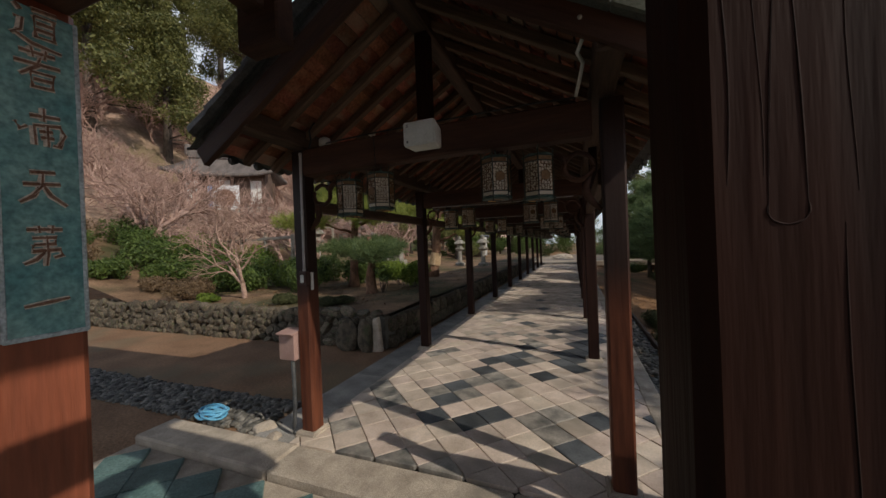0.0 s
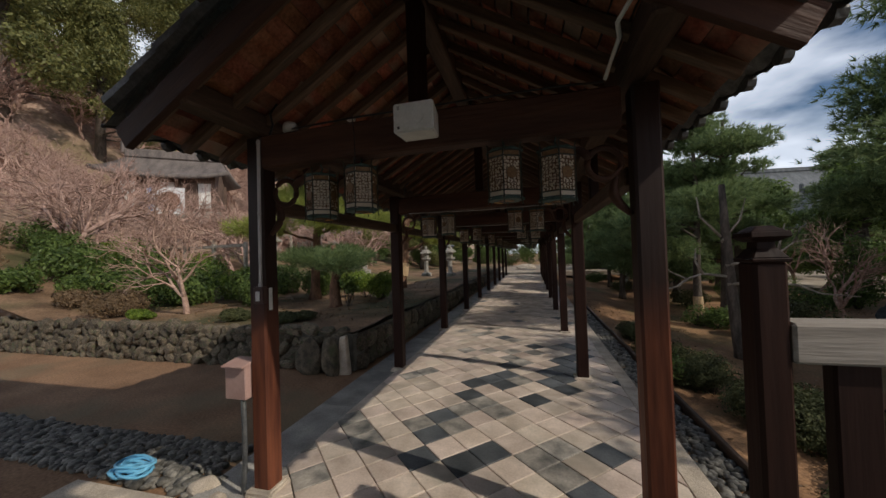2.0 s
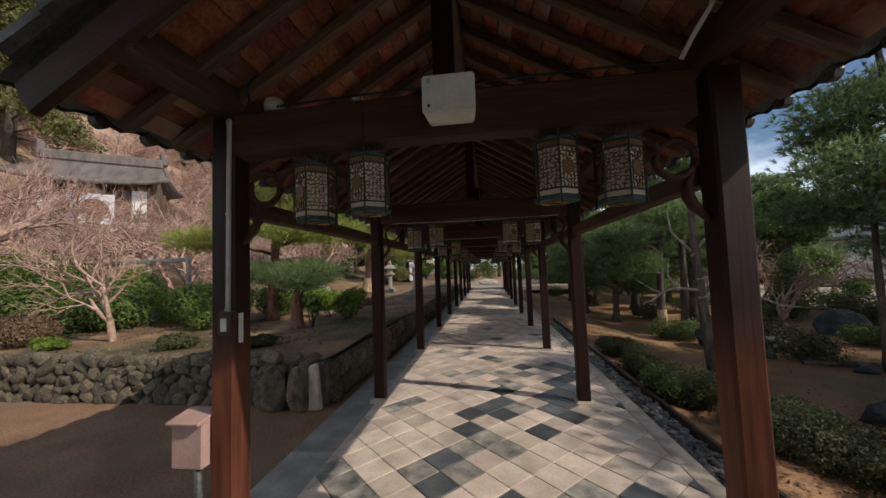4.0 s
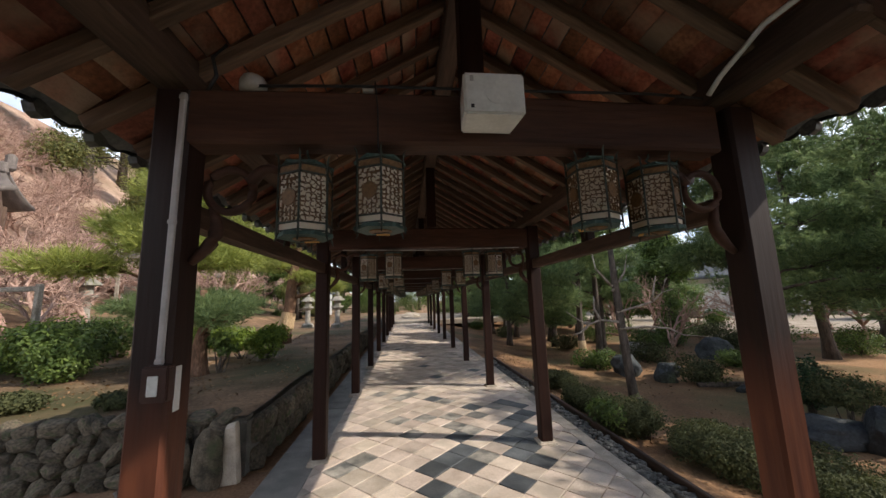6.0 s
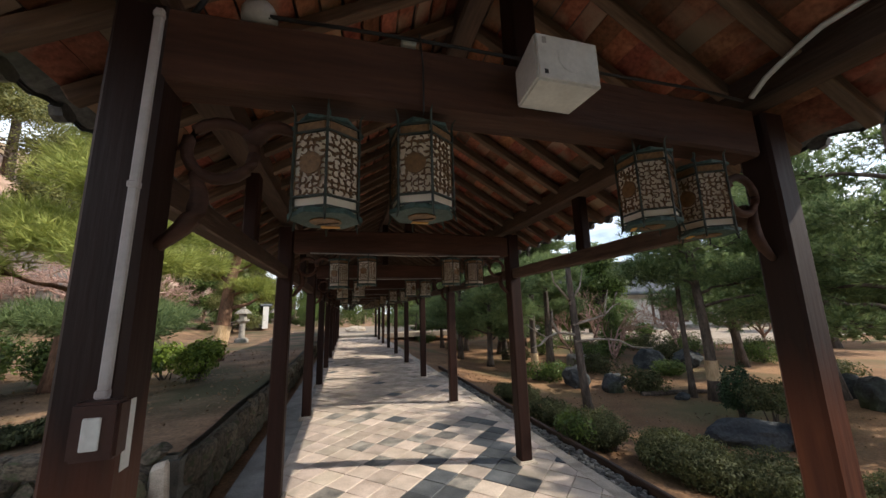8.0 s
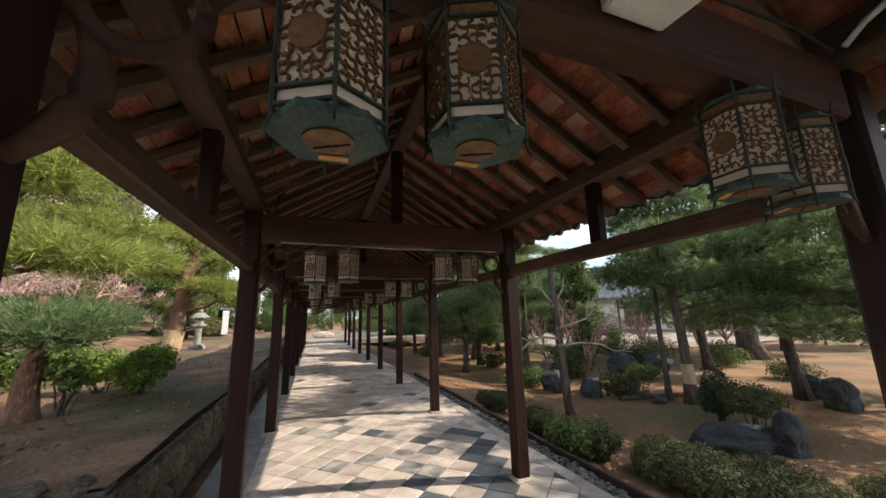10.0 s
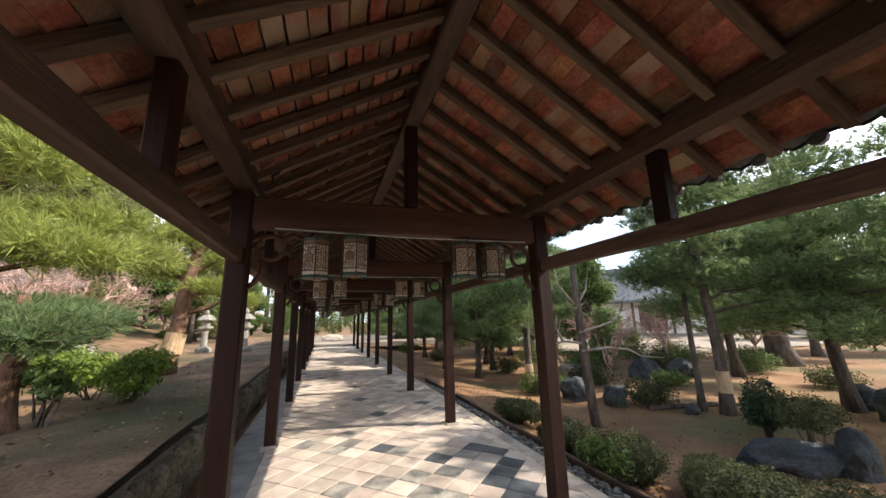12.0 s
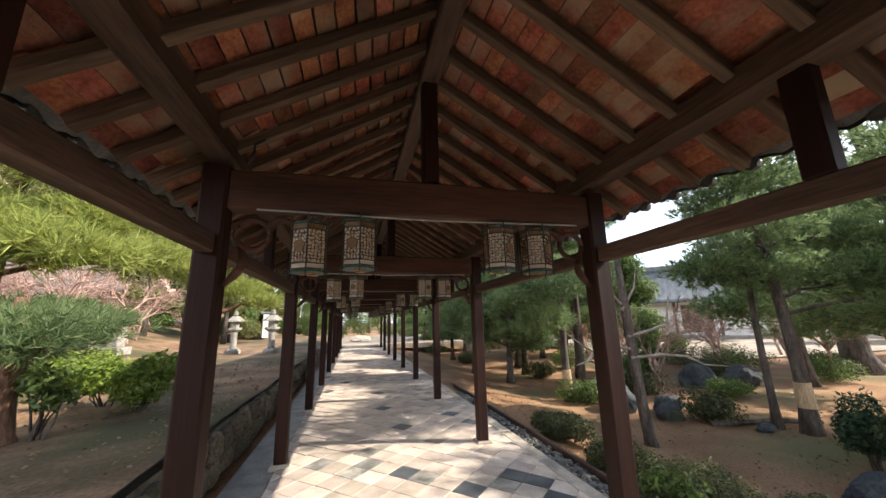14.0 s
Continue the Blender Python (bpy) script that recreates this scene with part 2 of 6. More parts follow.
LANTERN_STONE = mat("lantern_stone", (0.21, 0.19, 0.16), (0.38, 0.345, 0.295), 0.9, scale=6, fine=60, bump=0.6, dirt=(0.14, 0.15, 0.1), dirt_at=0.6)
BARK = mat("bark", (0.05, 0.04, 0.032), (0.14, 0.11, 0.088), 0.95, scale=9, fine=40, bump=1.0, stretch=(1, 1, 0.3))
RED_BARK = mat("pine_bark", (0.1, 0.055, 0.035), (0.24, 0.135, 0.085), 0.95, scale=9, fine=40, bump=1.0, stretch=(1, 1, 0.35))
GRAVEL = mat("pale_gravel", (0.27, 0.215, 0.16), (0.42, 0.35, 0.275), 0.95, scale=0.8, fine=30, bump=0.4)
LITTER = leaf("leaf_litter", (0.1, 0.055, 0.025), (0.3, 0.18, 0.09), 0.15)
GREY_TWIG = mat("bare_twig", (0.29, 0.18, 0.135), (0.5, 0.345, 0.27), 0.9, scale=5, fine=30, bump=0.2)
TWIG = mat("bare_twig", (0.26, 0.155, 0.12), (0.46, 0.31, 0.25), 0.9, scale=5, fine=30, bump=0.2)
DEAD_WOOD = mat("bleached_branch", (0.22, 0.18, 0.14), (0.38, 0.33, 0.27), 0.9, scale=8, fine=40, bump=0.4)
STRAW = mat("straw_band", (0.36, 0.24, 0.13), (0.54, 0.39, 0.24), 0.9, scale=10, fine=70, bump=0.7, stretch=(1, 1, 0.25))
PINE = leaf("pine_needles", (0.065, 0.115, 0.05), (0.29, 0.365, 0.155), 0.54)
# lighter copy of the pine needles, the sun's brightness painted in
PINE_SUN = leaf("sunlit_pine_needles", (0.15, 0.2, 0.045), (0.46, 0.48, 0.13), 0.48)
CEDAR = leaf("cedar_spray", (0.045, 0.062, 0.02), (0.25, 0.24, 0.075), 0.35)
BUSH = leaf("shrub_leaf", (0.034, 0.066, 0.018), (0.17, 0.235, 0.055), 0.38)
# bright green leaf; on the shrubs labelled sunlit it paints the sun in
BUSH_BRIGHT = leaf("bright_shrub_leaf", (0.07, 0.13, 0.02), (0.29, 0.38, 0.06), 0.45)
HEDGE = leaf("azalea_leaf", (0.035, 0.048, 0.018), (0.14, 0.145, 0.06), 0.35, 0.75)
DARK_LEAF = leaf("camellia_leaf", (0.014, 0.035, 0.014), (0.05, 0.095, 0.035), 0.2)
BROWN_LEAF = leaf("russet_leaf", (0.12, 0.08, 0.045), (0.3, 0.2, 0.11), 0.3)
PATINA = mat("green_patina", (0.03, 0.062, 0.056), (0.075, 0.115, 0.1), 0.6, metal=0.1, scale=20, fine=120, bump=0.15)
GILT = mat("aged_gilt", (0.11, 0.058, 0.024), (0.23, 0.128, 0.052), 0.5, metal=0.15, scale=24, fine=150, bump=0.2)
PAPER = leaf("lantern_paper", (0.78, 0.68, 0.53), (0.88, 0.8, 0.67), 0.4, 0.8)
LABEL = mat("orange_label", (0.5, 0.26, 0.06), (0.66, 0.36, 0.1), 0.6, scale=20, fine=90, bump=0.0, grain=0.06)
DUCT = mat("grey_white_duct", (0.4, 0.365, 0.345), (0.52, 0.48, 0.455), 0.5, scale=9, fine=80, bump=0.05, grain=0.06)
WHITE = mat("white_plastic", (0.58, 0.57, 0.53), (0.72, 0.71, 0.67), 0.5, scale=9, fine=80, bump=0.05, grain=0.06)
GREY = mat("grey_plastic", (0.3, 0.29, 0.27), (0.42, 0.4, 0.37), 0.55, scale=9, fine=80, bump=0.05, grain=0.06)
BLACK = mat("black_rubber", (0.015, 0.015, 0.016), (0.035, 0.035, 0.036), 0.5, scale=9, fine=80, bump=0.1)
BROWN_BOX = mat("brown_steel_box", (0.36, 0.22, 0.19), (0.46, 0.3, 0.26), 0.5, scale=6, fine=60, bump=0.08, grain=0.06)
DARK_BOX = mat("dark_brown_plastic", (0.045, 0.022, 0.018), (0.075, 0.04, 0.032), 0.45, scale=9, fine=60, bump=0.05, grain=0.06)
HOSE = mat("blue_hose", (0.12, 0.4, 0.62), (0.2, 0.52, 0.74), 0.4, scale=9, fine=60, bump=0.05, grain=0.06)
PLAQUE = mat("green_plaque", (0.12, 0.265, 0.26), (0.24, 0.39, 0.355), 0.6, scale=5, fine=40, bump=0.08, dirt=(0.16, 0.2, 0.19), dirt_at=0.66)
PLAQUE_EDGE = mat("worn_plaque_edge", (0.36, 0.39, 0.4), (0.56, 0.58, 0.58), 0.7, scale=14, fine=80, bump=0.3)
STROKE = mat("carved_stroke", (0.16, 0.075, 0.045), (0.28, 0.15, 0.1), 0.7, scale=20, fine=80, bump=0.2)
STROKE_RIM = mat("stroke_rim", (0.5, 0.4, 0.32), (0.64, 0.53, 0.44), 0.7, scale=20, fine=80, bump=0.1)
PLASTER = mat("white_plaster", (0.62, 0.6, 0.56), (0.78, 0.76, 0.72), 0.9, scale=2, fine=30, bump=0.1, dirt=(0.5, 0.46, 0.4), dirt_at=0.65, grain=0.06)
HALL_WOOD = mat("hall_wood", (0.09, 0.055, 0.04), (0.18, 0.12, 0.09), 0.8, scale=2, fine=20, bump=0.2)
FAR_ROOF = mat("far_roof_tile", (0.08, 0.088, 0.092), (0.16, 0.17, 0.178), 0.6, scale=0.8, fine=12, bump=0.4, stretch=(4, 1, 1))
HALL_ROOF = mat("hillside_roof_tile", (0.1, 0.084, 0.076), (0.19, 0.158, 0.14), 0.7, scale=0.8, fine=14, bump=0.4, stretch=(4, 1, 1))
BANNER = mat("banner_cloth", (0.66, 0.67, 0.68), (0.8, 0.8, 0.8), 0.9, scale=3, fine=40, bump=0.1, grain=0.06)
BANNER_BLUE = mat("banner_blue", (0.18, 0.25, 0.42), (0.25, 0.33, 0.5), 0.9, scale=3, fine=40, bump=0.1, grain=0.06)


# ---- building blocks ----
def link(name, me, material, parent=None, m=None):
    ob = new(name, me)
    if material and not me.materials:
        me.materials.append(material)
    ob.parent = parent
    if m is not None:
        ob.matrix_basis = m
    return ob


def thing(name, label, category, group="", m=None, kind=""):
    ob = new(name)
    ob.empty_display_size = 0.1
    if m is not None:
        ob.matrix_basis = m
    return tagged(ob, label, category, group, kind)


def part(name, bm, material, parent=None, label="", smooth=False, m=None):
    me = bpy.data.meshes.new(name)
    bm.to_mesh(me)
    bm.free()
    if smooth:
        for p in me.polygons:
            p.use_smooth = True
    ob = link(name, me, material, parent, m)
    return tagged(ob, label) if label else ob


def raw(name, verts, faces, material, parent=None, smooth=False, m=None):
    me = bpy.data.meshes.new(name)
    me.from_pydata([tuple(v) for v in verts], [], faces)
    me.update()
    if smooth:
        for p in me.polygons:
            p.use_smooth = True
    return link(name, me, material, parent, m)


def bm_new():
    return bmesh.new()


def box(bm, c, s, bevel=0.0, m=None, seg=1):
    """A box with centre c and size s, its edges rounded by bevel, added to bm."""
    t = Matrix.Translation(c) @ Matrix.Diagonal((*s, 1))
    if m is not None:
        t = m @ t
    g = bmesh.ops.create_cube(bm, size=1.0, matrix=t)
    if bevel:
        es = list({e for v in g["verts"] for e in v.link_edges})
        bmesh.ops.bevel(bm, geom=es, offset=bevel, segments=seg, affect="EDGES", clamp_overlap=True)
    return bm


def rod(bm, a, b, r, r2=None, seg=10):
    a, b = Vector(a), Vector(b)
    d = b - a
    m = Matrix.Translation((a + b) / 2) @ d.to_track_quat("Z", "Y").to_matrix().to_4x4()
    bmesh.ops.create_cone(bm, cap_ends=True, segments=seg, radius1=r, radius2=r if r2 is None else r2, depth=d.length, matrix=m)
    return bm


def tube(V, F, pts, radii, sides=6):
    """A tube through pts, appended to the lists V and F."""
    base = len(V)
    k = len(pts)
    for i, p in enumerate(pts):
        p = Vector(p)
        d = (Vector(pts[min(i + 1, k - 1)]) - Vector(pts[max(i - 1, 0)])).normalized()
        u = d.orthogonal().normalized() if abs(d.z) > 0.9 else d.cross(Vector((0, 0, 1))).normalized()
        w = d.cross(u)
        for j in range(sides):
            a = 2 * math.pi * j / sides
            q = p + (u * math.cos(a) + w * math.sin(a)) * radii[i]
            V.append((q.x, q.y, q.z))
    for i in range(k - 1):
        for j in range(sides):
            j2 = (j + 1) % sides
            F.append((base + i * sides + j, base + i * sides + j2, base + (i + 1) * sides + j2, base + (i + 1) * sides + j))
    F.append(tuple(base + (k - 1) * sides + j for j in range(sides)))
    F.append(tuple(base + j for j in reversed(range(sides))))


def lathe(bm, prof, seg=16, m=None):
    """A turned solid from (radius, z) pairs."""
    rings = []
    for r, z in prof:
        ring = []
        for j in range(seg):
            a = 2 * math.pi * j / seg
            v = Vector((r * math.cos(a), r * math.sin(a), z))
            ring.append(bm.verts.new(m @ v if m is not None else v))
        rings.append(ring)
    for i in range(len(rings) - 1):
        for j in range(seg):
            bm.faces.new((rings[i][j], rings[i][(j + 1) % seg], rings[i + 1][(j + 1) % seg], rings[i + 1][j]))
    bm.faces.new(list(reversed(rings[0])))
    bm.faces.new(rings[-1])
    return bm


def lump(bm, c, s, seed, rough=0.25, sub=3, freq=1.6, flat=0.0):
    """An uneven stone: a sphere pushed about by noise, cut flat in places."""
    g = bmesh.ops.create_icosphere(bm, subdivisions=sub, radius=0.5)
    rng = random.Random(seed)
    o = Vector((rng.uniform(-50, 50), rng.uniform(-50, 50), rng.uniform(-50, 50)))
    cuts = [(Vector((rng.gauss(0, 1), rng.gauss(0, 1), rng.gauss(0, 0.7))).normalized(), rng.uniform(0.3, 0.42)) for _ in range(7)]
    for v in g["verts"]:
        p = v.co.copy()
        for nrm, d in cuts:
            k = p.dot(nrm) - d
            if k > 0:
                p -= nrm * k * 0.85
        p += p.normalized() * noise.fractal(p * freq * 2 + o, 1.0, 2.0, 3) * rough * 0.35
        if flat and p.z < -flat:
            p.z = -flat
        v.co = Vector((p.x * s[0], p.y * s[1], p.z * s[2])) + Vector(c)
    return bm

# ---- ground ----
XL, XR, Y0, BAY, FRAMES = -1.172, 1.213, 0.14, 2.5, 10
XL0, XR0 = -1.138, 1.258
END = Y0 + BAY * (FRAMES - 1) + 0.5
EDGE_L, EDGE_R = -1.62, 1.6


def low(x, y):
    """The height of the low ground: level courtyard, a garden that falls away beside the walkway, far ground."""
    z = -0.06
    if x > 1.7:
        z = -0.12 - 0.17 * max(0.0, min(x - 1.9, 2.5))
        z += 0.05 * noise.noise(Vector((x * 0.5, y * 0.5, 3.0))) * min(1.0, (x - 1.7))
    return z


def high(x, y):
    """The height of the raised garden and of the hillside behind it."""
    z = 0.5 + 0.05 * noise.noise(Vector((x * 0.6, y * 0.6, 9.0)))
    d = max(0.0, -x - 8.5)
    z += 0.22 * min(d, 6.0) + 0.5 * max(0.0, min(d, 40.0) - 6.0) + 0.4 * max(0.0, min(d, 34.0) - 14.0)
    return z + 0.5 * min(1.0, d / 8) * noise.noise(Vector((x * 0.15, y * 0.15, 1.0)))


def sheet(name, xs, ys, f, material, label, category):
    V = [(x, y, f(x, y)) for y in ys for x in xs]
    n = len(xs)
    F = [(j * n + i, j * n + i + 1, (j + 1) * n + i + 1, (j + 1) * n + i) for j in range(len(ys) - 1) for i in range(n - 1)]
    return tagged(raw(name, V, F, material, smooth=True), label, category, kind="structure")


def steps(a, b, s):
    n = max(1, round((b - a) / s))
    return [a + (b - a) * i / n for i in range(n + 1)]


gx = [-900, -300, -120, -60] + steps(-30, 1.7, 0.8) + steps(1.75, 16, 0.35) + steps(17, 60, 3) + [90, 160, 400, 900]
gy = [-900, -200, -60] + steps(-30, -4, 2) + steps(-3.5, 22, 0.4) + steps(23, 70, 3) + [100, 200, 500, 900]
sheet("ground", gx, gy, low, EARTH, "orange-brown bare earth with moss patches and raked litter", "ground")
hy = steps(2.62, 20, 0.4) + steps(21, 70, 2.5) + [90, 130]
sheet("raised_ground", steps(-15.2, -1.88, 0.4), hy, high, MOSS_EARTH, "raised garden bed of dark brown earth and moss", "ground")
sheet("hillside", [-120, -90, -70, -60] + steps(-52, -15.2, 1.4), hy, high, HILL, "dry pinkish-brown hillside with fallen leaves", "hillside")
# paler sheet over the far earth, painting in the sun on it
sheet("gravel_court", steps(13, 60, 2), steps(13, 60, 2), lambda x, y: low(x, y) + 0.07, GRAVEL, "paler sheet for the sun on the ground beyond the garden", "ground")
court = sheet("courtyard", steps(-24, -1.64, 0.5), steps(-9, 2.66, 0.4), lambda x, y: -0.05 + 0.012 * noise.noise(Vector((x, y, 0))), COURT, "packed brown earth of the forecourt", "ground")

# walkway bed and kerbs
bm = bm_new()
box(bm, ((EDGE_L + EDGE_R) / 2, END / 2 - 0.06, -0.13), (EDGE_R - EDGE_L, END + 0.1, 0.2))
floor = tagged(part("floor", bm, BED), "paved walkway floor of diagonal tiles", "floor", kind="structure")
for k in range(24):
    y = -0.05 + k * 1.5
    if y > END:
        break
    bm = box(bm_new(), (0, 0, 0), (0.17, 1.49, 0.2), 0.012)
    tagged(part("kerb_stone", bm, GRANITE, m=pose(EDGE_R + 0.085, y + 0.75, -0.09)), "long pale granite kerb stone beside the walkway", "kerb", "right kerb stones", kind="structure")
    bm = box(bm_new(), (0, 0, 0), (0.42, 1.49, 0.16), 0.012)
    tagged(part("edge_slab", bm, SLAB, m=pose(-1.41, y + 0.75, -0.075)), "grey stone edge slab beside the walkway", "kerb", "edge slabs", kind="structure")
for k, (x0, x1) in enumerate(((-2.62, -1.1), (-1.09, 0.62), (0.63, 1.9))):
    bm = box(bm_new(), (0, 0, 0), (x1 - x0, 0.33, 0.2), 0.015)
    tagged(part("sill_stone", bm, GRANITE, m=pose((x0 + x1) / 2, -0.235, -0.072)), "long worn granite threshold stone across the walkway", "sill", "threshold stones", kind="structure")

# ---- the covered walkway's frame ----
W = 0.132


def post_mesh(name, w, h, c):
    """A square post with wide chamfers."""
    bm = box(bm_new(), (0, 0, h / 2), (w, w, h))
    es = [e for e in bm.edges if abs(e.verts[0].co.z - e.verts[1].co.z) > h / 2]
    bmesh.ops.bevel(bm, geom=es, offset=c, segments=1, affect="EDGES")
    for k in range(9):
        z = h * (k + 0.5) / 9
        bmesh.ops.bisect_plane(bm, geom=bm.verts[:] + bm.edges[:] + bm.faces[:], plane_co=(0, 0, z), plane_no=(0, 0, 1))
    for v in bm.verts:
        v.co.x += 0.004 * noise.noise(Vector((v.co.z * 1.3, 2.0, 0.0)))
        v.co.y += 0.004 * noise.noise(Vector((v.co.z * 1.3, 7.0, 0.0)))
    me = bpy.data.meshes.new(name)
    bm.to_mesh(me)
    bm.free()
    return me


post_me = post_mesh("shaft", W, 2.37, 0.013)
post_me.materials.append(POST)
sunlit_me = post_mesh("shaft", W, 2.37, 0.013)
sunlit_me.materials.append(SUNLIT_WORN_POST)
bm = bm_new()
prof = [(0.115, -0.06), (0.112, 0.03), (0.098, 0.055)]
lathe(bm, [(r * 1.35, z) for r, z in prof], 4, Matrix.Rotation(radians(45), 4, "Z"))
bmesh.ops.bevel(bm, geom=bm.edges[:], offset=0.012, segments=2, affect="EDGES")
plinth_me = bpy.data.meshes.new("plinth")
bm.to_mesh(plinth_me)
bm.free()
plinth_me.materials.append(GRANITE)
for n in range(FRAMES):
    y = Y0 + BAY * n
    for x in ((XL, XR) if n else (XL0, XR0)):
        lab = "dark red-brown stained wooden post on a stone plinth"
        if n == 0:
            lab = "red-brown wooden post, worn and painted sunlit near its stone plinth"
        p = thing("wooden_post", lab, "post", "walkway posts", pose(x, y, 0))
        s = link("shaft", post_me if n else sunlit_me, None, p, pose(0, 0, 0.05, 0, 0, 90 * ((n * 2 + (x > 0)) % 4)))
        link("plinth", plinth_me, None, p)

bm = box(bm_new(), (0, 0, 0), (XR - XL - W, 0.12, 0.222), 0.012)
for k in range(7):
    bmesh.ops.bisect_plane(bm, geom=bm.verts[:] + bm.edges[:] + bm.faces[:], plane_co=(-1 + k / 3, 0, 0), plane_no=(1, 0, 0))
for v in bm.verts:
    v.co.z += 0.012 * (1 - (v.co.x / 1.1) ** 2) + 0.004 * noise.noise(v.co * 2)
beam_me = bpy.data.meshes.new("tie_beam")
bm.to_mesh(beam_me)
bm.free()
beam_me.materials.append(BEAM)
bm = box(bm_new(), (0, 0, 0.35), (0.1, 0.1, 0.72), 0.008)
king_me = bpy.data.meshes.new("king_post")
bm.to_mesh(king_me)
bm.free()
king_me.materials.append(POST)
CX = (XL + XR) / 2
for n in range(FRAMES):
    y = Y0 + BAY * n
    tagged(link("tie_beam", beam_me, None, None, pose(CX, y, 2.281 if n else 2.318)), "thick dark brown wooden cross beam between two posts", "beam", "cross beams", kind="structure")
    tagged(link("king_post", king_me, None, None, pose(0.03, y, 2.43)), "short dark king post on a cross beam", "post", "king posts", kind="structure")

for n in range(FRAMES - 1):
    ya, yb = Y0 + BAY * n + W / 2, Y0 + BAY * (n + 1) - W / 2
    for x in (XL, XR):
        bm = box(bm_new(), (0, 0, 0), (0.075, yb - ya, 0.106), 0.008)
        tagged(part("side_rail", bm, BEAM_Y, m=pose(x, (ya + yb) / 2, 1.974)), "dark wooden rail between posts under the eaves", "rail", "side rails", kind="structure")
        bm = box(bm_new(), (0, 0, 0), (0.075, 0.1, 0.44), 0.008)
        tagged(part("strut", bm, POST, m=pose(x, (ya + yb) / 2, 2.245)), "short upright strut between rail and purlin", "strut", "struts", kind="structure")
for x in (XL, XR):
    V0 = -0.42
    bm = box(bm_new(), (0, 0, 0), (0.14, END - V0, 0.15), 0.012)
    tagged(part("purlin", bm, BEAM_Y, m=pose(x, (END + V0) / 2, 2.53)), "long brown wooden purlin over the posts", "beam", "purlins", kind="structure")
bm = box(bm_new(), (0, 0, 0), (0.13, END + 0.5, 0.14), 0.012)
tagged(part("ridge_beam", bm, BEAM_Y, m=pose(0.03, (END - 0.5) / 2, 3.2)), "long brown wooden ridge beam", "beam", kind="structure")

# ---- roof ----
RIDGE_Z, SLOPE = 3.3, 0.6
PITCH = math.atan(SLOPE)
LEN = 1.57 / math.cos(PITCH)
roof = tagged(new("roof"), "gabled roof of grey tiles over brown rafters and terracotta-coloured soffit tiles", "roof", kind="structure")
STEP = BAY / 9


def side_matrix(s, y):
    """Local x runs down the slope of side s from the ridge, local z out of the roof."""
    return Matrix.Translation((0.03, y, RIDGE_Z)) @ (Matrix.Rotation(math.pi, 4, "Z") if s < 0 else Matrix.Identity(4)) @ Matrix.Rotation(PITCH, 4, "Y")


bm = box(bm_new(), (LEN / 2, 0, -0.03), (LEN, 0.055, 0.06), 0.005)
rafter_me = bpy.data.meshes.new("rafter")
bm.to_mesh(rafter_me)
bm.free()
rafter_me.materials.append(RAFTER)
n_raft = int((END + 0.5) / STEP)
for s in (-1, 1):
    for k in range(n_raft):
        y = -0.37 + k * STEP
        link("rafter", rafter_me, None, roof, side_matrix(s, y) @ pose(0, 0, -0.005 * ((k * 7) % 3)))

rng = random.Random(4)
V, F = [], []
ROWS = 18
for s in (-1, 1):
    for k in range(0, n_raft):
        m = side_matrix(s, -0.37 + (k + 0.5) * STEP)
        for r in range(ROWS + 1):
            x0, x1 = 0.02 + r * 0.107, min(0.02 + (r + 1) * 0.107 - 0.006, LEN + 0.07)
            if x0 > LEN:
                continue
            dz, tw = rng.uniform(-0.004, 0.004), rng.uniform(-0.006, 0.006)
            base = len(V)
            for xx, zz in ((x0, 0.026), (x1, 0.008)):
                for j in range(5):
                    yy = (j / 4 - 0.5) * (STEP - 0.006)
                    arch = 0.014 * math.cos((j / 4 - 0.5) * math.pi)
                    for th in (0.0, 0.016):
                        q = m @ Vector((xx, yy, zz + dz + tw * (j - 2) / 2 + arch + th))
                        V.append((q.x, q.y, q.z))
            for j in range(4):
                a, b = base + j * 2, base + 10 + j * 2
                F.append((a, a + 2, b + 2, b))
                F.append((a + 1, b + 1, b + 3, a + 3))
            F.append((base + 10, base + 12, base + 13, base + 11))
            for j in range(4):
                a, b = base + j * 2, base + 10 + j * 2
                F.append((b, b + 2, b + 3, b + 1))
                F.append((a, a + 1, a + 3, a + 2))
soffit = raw("soffit_tiles", V, F, SOFFIT, roof)
tagged(soffit, "terracotta and brown soffit tiles laid between rafters", kind="stuff")

# wavy grey tiles on top, with round ends at the eaves
V, F = [], []
WAVE = 0.25
for s in (-1, 1):
    m = side_matrix(s, 0)
    ny = int((END + 0.62) / (WAVE / 8))
    cols = []
    xs = [0.0] + [0.24 * i for i in range(1, 9)] + [LEN + 0.1]
    for j in range(ny + 1):
        y = -0.46 + j * WAVE / 8
        w = abs(math.sin(math.pi * (y / WAVE)))
        col = []
        for i, x in enumerate(xs):
            for top in (0, 1):
                q = m @ Vector((x + (0.012 if top else 0), y if s > 0 else -y, 0.055 + 0.05 * w + (0.022 if top else 0)))
                col.append(len(V))
                V.append((q.x, q.y, q.z))
        cols.append(col)
    for j in range(ny):
        for i in range(len(cols[0]) - 1):
            F.append((cols[j][i], cols[j][i + 1], cols[j + 1][i + 1], cols[j + 1][i]))
    for j in range(ny):
        a, b = cols[j][-1], cols[j + 1][-1]
        qa, qb = len(V), len(V) + 1
        for c in (a, b):
            v = Vector(V[c]) + m.to_3x3() @ Vector((0.0, 0, -0.022))
            V.append(tuple(v))
        F.append((a, qa, qb, b))
tagged(raw("tile_covering", V, F, KAWARA, roof), "wavy grey roof tiles", kind="stuff")
bm = bm_new()
